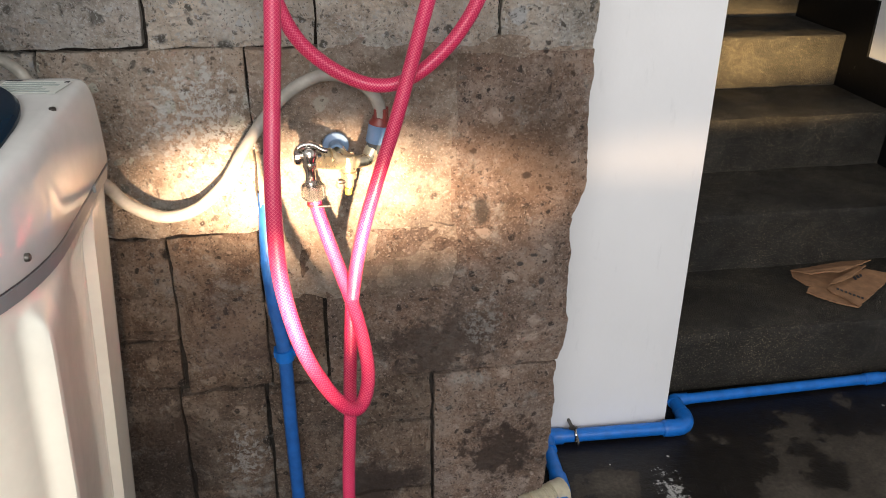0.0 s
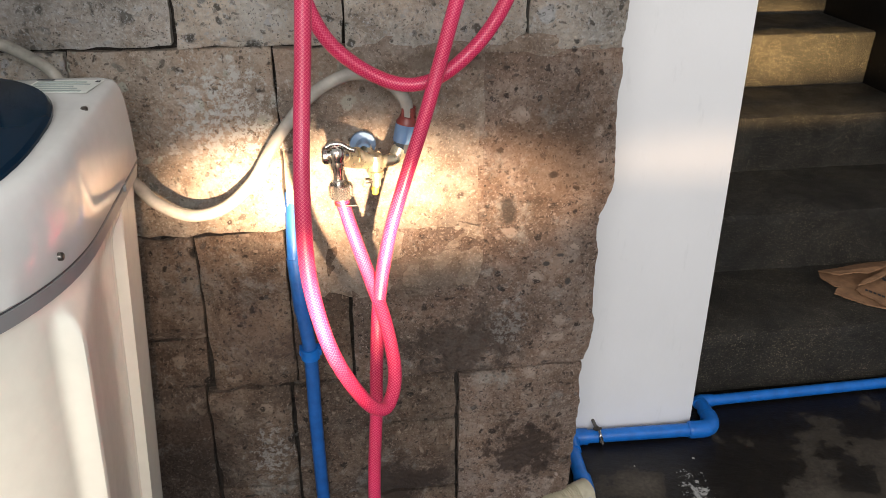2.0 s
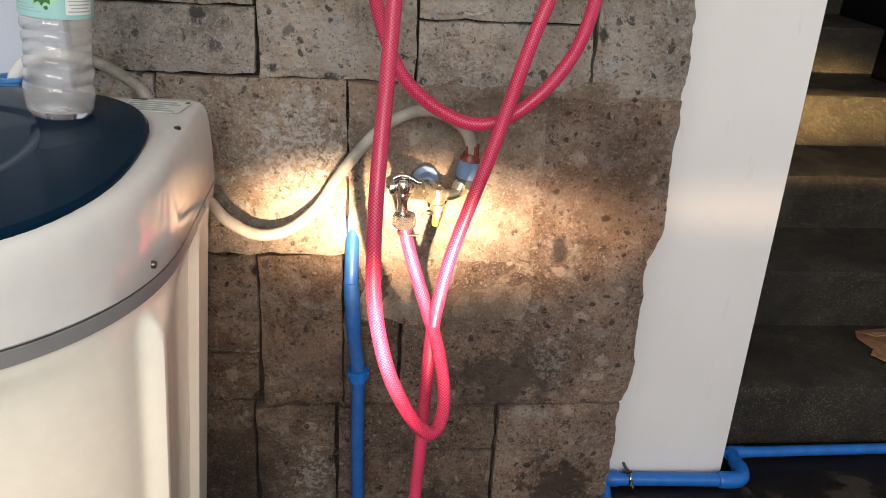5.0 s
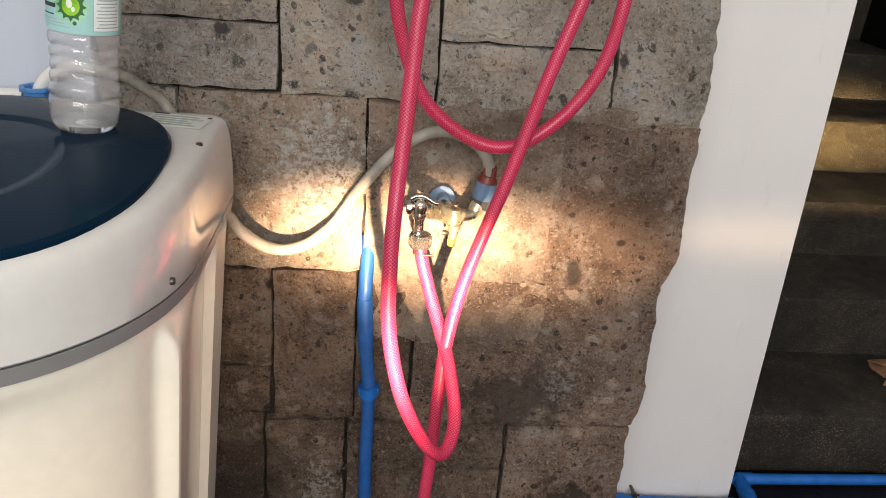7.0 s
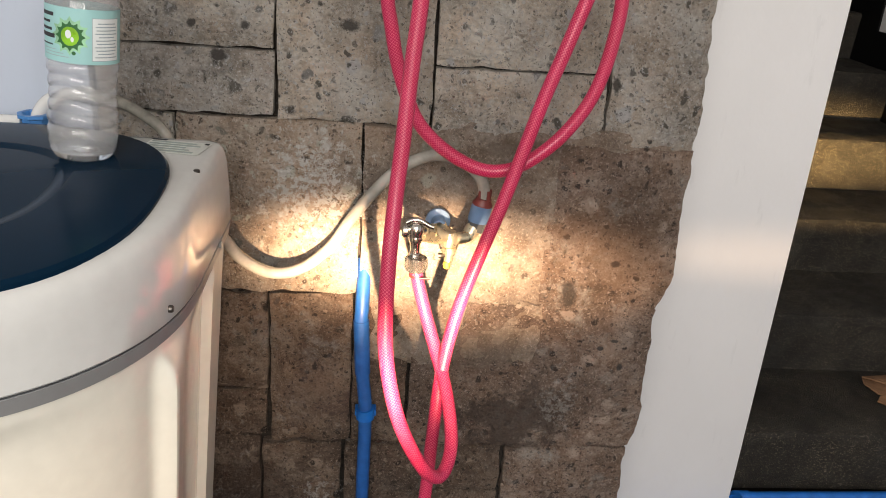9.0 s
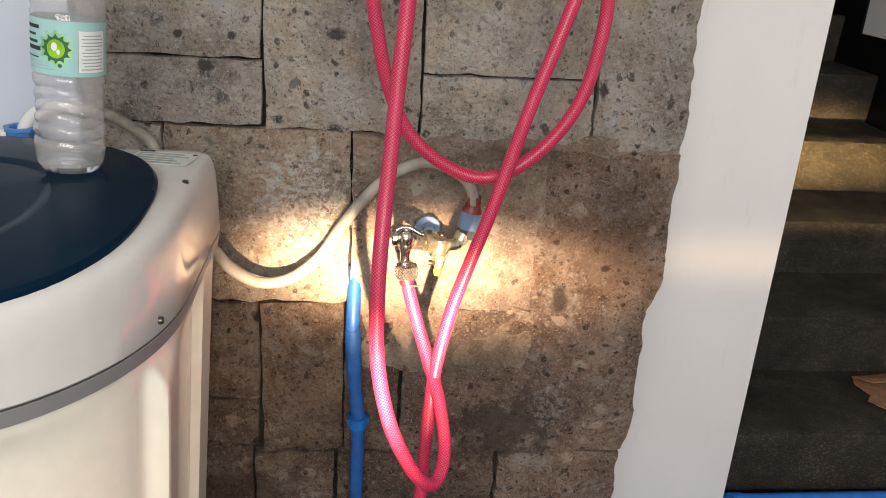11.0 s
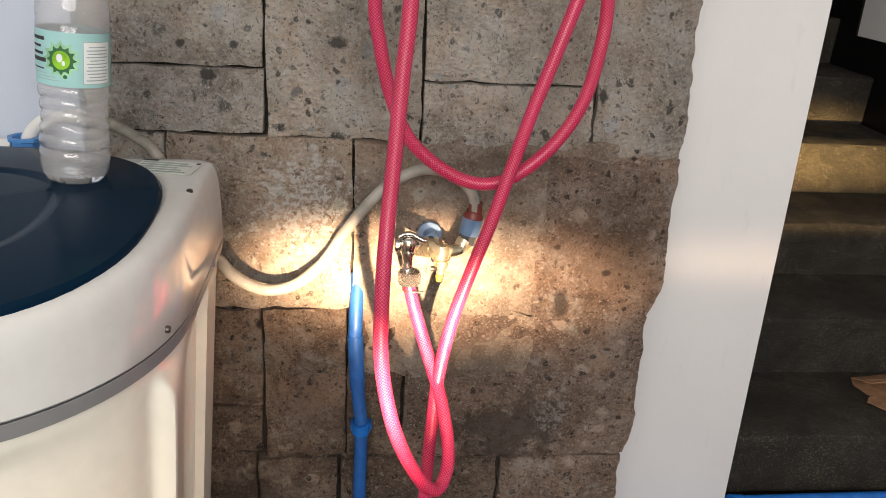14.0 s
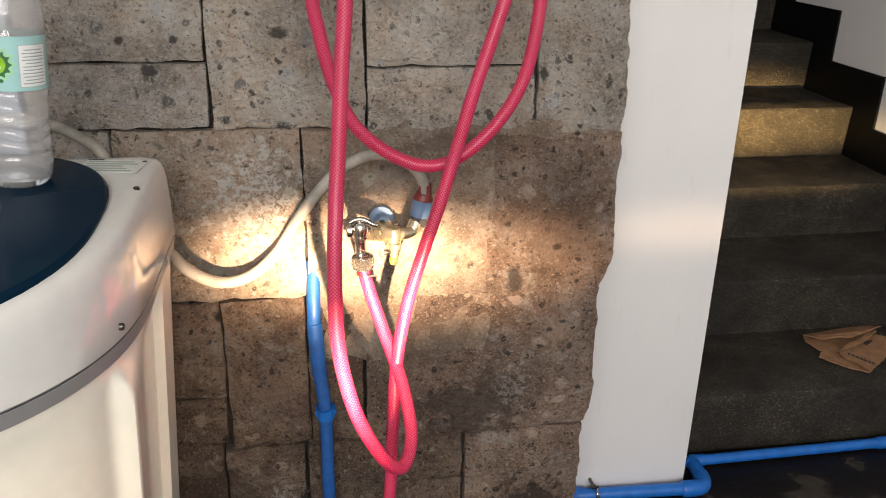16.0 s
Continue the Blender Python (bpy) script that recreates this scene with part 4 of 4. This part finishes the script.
def dome(outline, centre, levels):
    bm = bmesh.new()
    n = len(outline)
    rings = [[bm.verts.new((centre[0] + (x - centre[0]) * f, centre[1] + (y - centre[1]) * f, z)) for x, y in outline] for f, z in levels]
    for a, b in zip(rings, rings[1:]):
        for k in range(n):
            bm.faces.new((a[k], a[(k + 1) % n], b[(k + 1) % n], b[k]))
    bm.faces.new(rings[-1]), bm.faces.new(rings[0][::-1])
    bmesh.ops.recalc_face_normals(bm, faces=bm.faces[:])
    return bm


LID = (-0.902, 1.246)
under(part("lid", sloped(dome(oval(*LID, 0.273, 0.272, 2.45), LID, [(1.0, TOP - 0.004), (1.0, TOP + 0.004), (0.985, TOP + 0.009), (0.93, TOP + 0.0105), (0.60, TOP + 0.0115), (0.56, TOP + 0.0112), (0.545, TOP + 0.0085), (0.52, TOP + 0.0085), (0.1, TOP + 0.009)])), NAVY_LID, label="glossy navy blue oval lid"), washer)
for x, y, z, ax in ((-0.590, 1.362, 0.976, "z"), (-0.593, 1.136, 0.886, "x")):
    m = lathe([(0.0001, 0.0016), (0.003, 0.0014), (0.0045, 0.0), (0.0045, -0.004)], (x - (0.018 if ax == "z" else 0.0), y, z), 12, ax)
    under(part("screw", m, STEEL_DARK), washer)
under(part("clip", box(-0.598, -0.5875, 1.407, 1.418, 0.846, 0.856, 0.002), GREY_BAND), washer)

sticker = thing("sticker", (-0.655, 1.455, TOP), "pale printed sticker on the washer top", "sticker")
TILT_STICKER = Matrix.Translation((-0.657, 1.456, TOP)) @ Matrix.Rotation(radians(-9), 4, "Z")


def sticker_piece(name, x0, x1, y0, y1, z, mat):
    bm = box(x0, x1, y0, y1, z, z + 0.0005)
    bm.transform(TILT_STICKER)
    under(part(name, bm, mat, smooth=False), sticker)


sticker_piece("sheet", -0.044, 0.044, -0.030, 0.030, 0.0008, STICKER)
for k in range(5):
    sticker_piece("print_bar", -0.040, 0.034 - 0.009 * (k % 3), -0.026 + 0.0105 * k, -0.0205 + 0.0105 * k, 0.0014, STICKER_PRINT)
sticker_piece("print_bar", -0.044, -0.022, 0.026, 0.031, 0.0016, PRINT_DARK)
sticker_piece("print_bar", -0.044, -0.022, -0.031, -0.026, 0.0016, PRINT_DARK)
sticker_piece("print_mark", 0.036, 0.042, 0.020, 0.026, 0.0016, PRINT_DARK)

# ---- bottle ----
BX, BY, BZ = -0.752, 1.364, TOP + 0.0102
bottle = thing("water_bottle", (BX, BY, BZ), "clear plastic water bottle with aqua label, standing on the washer lid", "bottle")
prof = [(0.0001, 0.010), (0.012, 0.009), (0.022, 0.003), (0.029, 0.0), (0.035, 0.003), (0.0395, 0.011), (0.0418, 0.022), (0.0423, 0.034), (0.0415, 0.041), (0.0395, 0.0445)]
# rolling waist: rounded hoops with pinched grooves between
for k, w in enumerate((0.0412, 0.0400, 0.0392, 0.0398, 0.0412)):
    z = 0.046 + 0.0158 * k
    prof += [(w - 0.0012, z), (w + 0.0004, z + 0.0025), (w + 0.0014, z + 0.007), (w + 0.0010, z + 0.0115), (w - 0.0006, z + 0.0145)]
prof += [(0.0425, 0.128), (0.0427, 0.160), (0.0427, 0.197), (0.0415, 0.201), (0.0428, 0.206), (0.0415, 0.222), (0.034, 0.245), (0.023, 0.268), (0.0140, 0.280), (0.0135, 0.292)]
wall = [(r - 0.0007, h) for r, h in prof[::-1] if h > 0.004]


def dented(bm):
    """Hoops that roll up and down round the bottle, a lobed foot and small dents of thin plastic."""
    for v in bm.verts:
        x, y, z = v.co.x - BX, v.co.y - BY, v.co.z - BZ
        a, r_ = math.atan2(y, x), math.hypot(x, y)
        waist = max(0.0, 1 - ((z - 0.084) / 0.042) ** 2)
        v.co.z += 0.0034 * waist * math.sin(3 * a + 0.8)
        f = 1 + 0.022 * waist * noise.noise((7 * math.cos(a), 7 * math.sin(a), z * 60))
        if z < 0.03 and r_ > 0.015:
            f -= 0.05 * (1 - z / 0.03) * max(0.0, math.cos(9 * a)) ** 2
        v.co.x, v.co.y = BX + x * f, BY + y * f
    return bm


under(part("shell", dented(lathe(prof + wall + [(0.0001, 0.0106)], (BX, BY, BZ), 72)), CLEAR), bottle)
under(part("cap", lathe([(0.0155, 0.289), (0.0155, 0.305), (0.014, 0.307), (0.0001, 0.307)], (BX, BY, BZ), 28), BLUE_SOFT), bottle)


def wrap(a0, a1, z0, z1, r, steps=24):
    """A strip bent round the bottle."""
    bm = bmesh.new()
    rows = [[bm.verts.new((BX + r * math.cos(radians(a0 + (a1 - a0) * k / steps)), BY + r * math.sin(radians(a0 + (a1 - a0) * k / steps)), BZ + z)) for k in range(steps + 1)] for z in (z0, z1)]
    for k in range(steps):
        bm.faces.new((rows[0][k], rows[0][k + 1], rows[1][k + 1], rows[1][k]))
    return bm


def disc(a, z, rx, rz, r, spikes=0):
    """A round mark printed on the bent label."""
    bm = bmesh.new()
    n = 36
    rings = []
    for g_ in (1.0, 0.75, 0.5, 0.25):
        ring_ = []
        for k in range(n):
            t_ = 2 * math.pi * k / n
            f = g_ * (1.0 + (0.28 if spikes and k % 3 == 0 and g_ == 1.0 else 0.0))
            aa = radians(a) + rx * f * math.cos(t_) / r
            ring_.append(bm.verts.new((BX + r * math.cos(aa), BY + r * math.sin(aa), BZ + z + rz * f * math.sin(t_))))
        rings.append(ring_)
    for p, q in zip(rings, rings[1:]):
        for k in range(n):
            bm.faces.new((p[k], p[(k + 1) % n], q[(k + 1) % n], q[k]))
    bm.faces.new(rings[-1])
    return bm


label = under(part("label", wrap(-180, 180, 0.126, 0.191, 0.0429, 72), AQUA_LABEL, label="aqua paper label"), bottle)
FACE = -74
under(part("label_burst", disc(FACE - 18, 0.1585, 0.0185, 0.0180, 0.0432, 1), PALE_LEAF, label="pale green leafy burst"), label)
under(part("label_leaves", disc(FACE - 18, 0.158, 0.0142, 0.0142, 0.0434, 1), LEAF_GREEN), label)
under(part("label_ball", disc(FACE - 18, 0.158, 0.0105, 0.0112, 0.0436), LIME), label)
under(part("label_glint", disc(FACE - 20, 0.1605, 0.0036, 0.0050, 0.0438), LABEL_WHITE), label)
under(part("label_glint", disc(FACE - 14, 0.1545, 0.0020, 0.0030, 0.0438), LABEL_WHITE), label)
under(part("label_mark", disc(FACE - 12, 0.1385, 0.0024, 0.0024, 0.0434), LEAF_GREEN), label)
under(part("label_frame", wrap(FACE + 15, FACE + 66, 0.1305, 0.1815, 0.0431, 12), LABEL_GREY), label)
under(part("label_panel", wrap(FACE + 16, FACE + 65, 0.1312, 0.1808, 0.0433, 12), LABEL_WHITE), label)
for k in range(11):
    short = (0, 9, 3, 0, 5, 2, 12, 0, 4, 1, 8)[k]
    under(part("label_bar", wrap(FACE + 20 + 0.5 * short, FACE + 61 - 0.5 * short, 0.1345 + 0.0040 * k, 0.1358 + 0.0040 * k, 0.0435, 10), LABEL_GREY), label)
for k, (a0, a1, thick) in enumerate(((-86, -48, 0.0016), (-88, -44, 0.0050), (-88, -50, 0.0034), (-88, -54, 0.0030), (-80, -46, 0.0044))):
    under(part("label_bar", wrap(FACE + a0, FACE + a1, 0.1445 + 0.0085 * k, 0.1445 + 0.0085 * k + thick, 0.0432, 8), PRINT_DARK), label)
for k, (a0, a1) in enumerate(((-70, -20), (-64, -28), (-72, -42))):
    under(part("label_bar", wrap(FACE + a0, FACE + a1, 0.1325 + 0.0036 * k, 0.1334 + 0.0036 * k, 0.0432, 10), LABEL_GREY), label)

# it leans a little on the sloping lid
bottle.rotation_euler = (radians(-1.5), radians(4.5), 0.0)

# ---- cardboard ----
def sheet(corners, thick=0.004, lift=0.0):
    bm = bmesh.new()
    f = bm.faces.new([bm.verts.new(Vector(c) + Vector((0, 0, lift))) for c in corners])
    up = bmesh.ops.extrude_face_region(bm, geom=[f])
    bmesh.ops.translate(bm, verts=[v for v in up["geom"] if isinstance(v, bmesh.types.BMVert)], vec=(0, 0, thick))
    bmesh.ops.recalc_face_normals(bm, faces=bm.faces[:])
    return bm


S = RISE + 0.001
card = thing("cardboard", (1.15, 2.13, S), "flattened torn brown cardboard box on the lowest step", "cardboard")


def torn(corners, seed, step=0.007, rag=0.0018):
    """The outline with small tears along its edges."""
    rnd = random.Random(seed)
    out = []
    for p, q in zip(corners, corners[1:] + corners[:1]):
        p, q = Vector(p), Vector(q)
        m = max(1, int((q - p).length / step))
        out.append(p)
        out += [p.lerp(q, k / m) + Vector((rnd.uniform(-rag, rag), rnd.uniform(-rag, rag), 0)) for k in range(1, m)]
    return out


under(part("panel", sheet(torn([(1.016, 2.222, 0.177), (1.003, 2.189, 0.177), (1.014, 2.140, 0.177), (1.072, 2.120, 0.177), (1.142, 2.145, 0.177), (1.228, 2.207, 0.177), (1.228, 2.242, 0.177)], 3), 0.0035), CARD, smooth=False), card)
under(part("panel", sheet(torn([(0.990, 2.100, 0.178), (1.014, 2.127, 0.178), (1.052, 2.139, 0.178), (1.074, 2.124, 0.178), (1.101, 2.026, 0.178), (1.083, 2.005, 0.178), (1.041, 2.033, 0.178), (1.014, 2.067, 0.178)], 4), 0.0035), CARD, smooth=False), card)
under(part("flap", sheet(torn([(1.048, 2.098, 0.187), (1.080, 2.115, 0.186), (1.212, 2.179, 0.192), (1.255, 2.142, 0.194), (1.244, 2.115, 0.189), (1.199, 2.083, 0.187), (1.116, 2.026, 0.186), (1.078, 1.998, 0.186), (1.066, 2.040, 0.186), (1.050, 2.075, 0.186)], 5), 0.0035), CARD, smooth=False), card)
under(part("flap", sheet(torn([(1.054, 2.100, 0.197), (1.077, 2.116, 0.200), (1.127, 2.135, 0.207), (1.190, 2.155, 0.219), (1.187, 2.146, 0.220), (1.128, 2.117, 0.207), (1.107, 2.111, 0.203)], 6), 0.0035), CARD, smooth=False), card)
under(part("flap", sheet(torn([(1.006, 2.212, 0.186), (1.017, 2.180, 0.197), (1.031, 2.155, 0.202), (1.076, 2.160, 0.204), (1.109, 2.148, 0.206), (1.152, 2.157, 0.212), (1.216, 2.169, 0.224), (1.212, 2.195, 0.210), (1.157, 2.221, 0.196), (1.082, 2.220, 0.188)], 7), 0.0035), CARD, smooth=False), card)
under(part("print_bar", sheet([(1.142, 2.132, 0.198), (1.151, 2.135, 0.198), (1.147, 2.118, 0.198), (1.139, 2.115, 0.198)], 0.0008), PRINT_DARK, smooth=False), card)
under(part("print_bar", sheet([(1.155, 2.137, 0.198), (1.164, 2.140, 0.198), (1.160, 2.125, 0.198), (1.152, 2.122, 0.198)], 0.0008), PRINT_DARK, smooth=False), card)
under(part("print_bar", sheet([(1.169, 2.142, 0.198), (1.177, 2.145, 0.198), (1.172, 2.132, 0.198), (1.164, 2.129, 0.198)], 0.0008), PRINT_DARK, smooth=False), card)
under(part("print_bar", sheet([(1.072, 2.094, 0.191), (1.076, 2.088, 0.191), (1.071, 2.080, 0.191), (1.067, 2.086, 0.191)], 0.0008), PRINT_DARK, smooth=False), card)
under(part("print_bar", sheet([(1.078, 2.085, 0.191), (1.082, 2.079, 0.191), (1.077, 2.071, 0.191), (1.073, 2.077, 0.191)], 0.0008), PRINT_DARK, smooth=False), card)
under(part("print_bar", sheet([(1.084, 2.075, 0.191), (1.088, 2.069, 0.191), (1.083, 2.062, 0.191), (1.079, 2.067, 0.191)], 0.0008), PRINT_DARK, smooth=False), card)
under(part("print_bar", sheet([(1.090, 2.066, 0.191), (1.094, 2.060, 0.191), (1.089, 2.052, 0.191), (1.085, 2.058, 0.191)], 0.0008), PRINT_DARK, smooth=False), card)
under(part("print_bar", sheet([(1.096, 2.057, 0.191), (1.100, 2.051, 0.191), (1.095, 2.043, 0.191), (1.091, 2.049, 0.191)], 0.0008), PRINT_DARK, smooth=False), card)
under(part("print_bar", sheet([(1.102, 2.047, 0.191), (1.106, 2.042, 0.191), (1.101, 2.034, 0.191), (1.097, 2.040, 0.191)], 0.0008), PRINT_DARK, smooth=False), card)
under(part("print_bar", sheet([(1.108, 2.038, 0.191), (1.112, 2.033, 0.191), (1.107, 2.025, 0.191), (1.103, 2.031, 0.191)], 0.0008), PRINT_DARK, smooth=False), card)
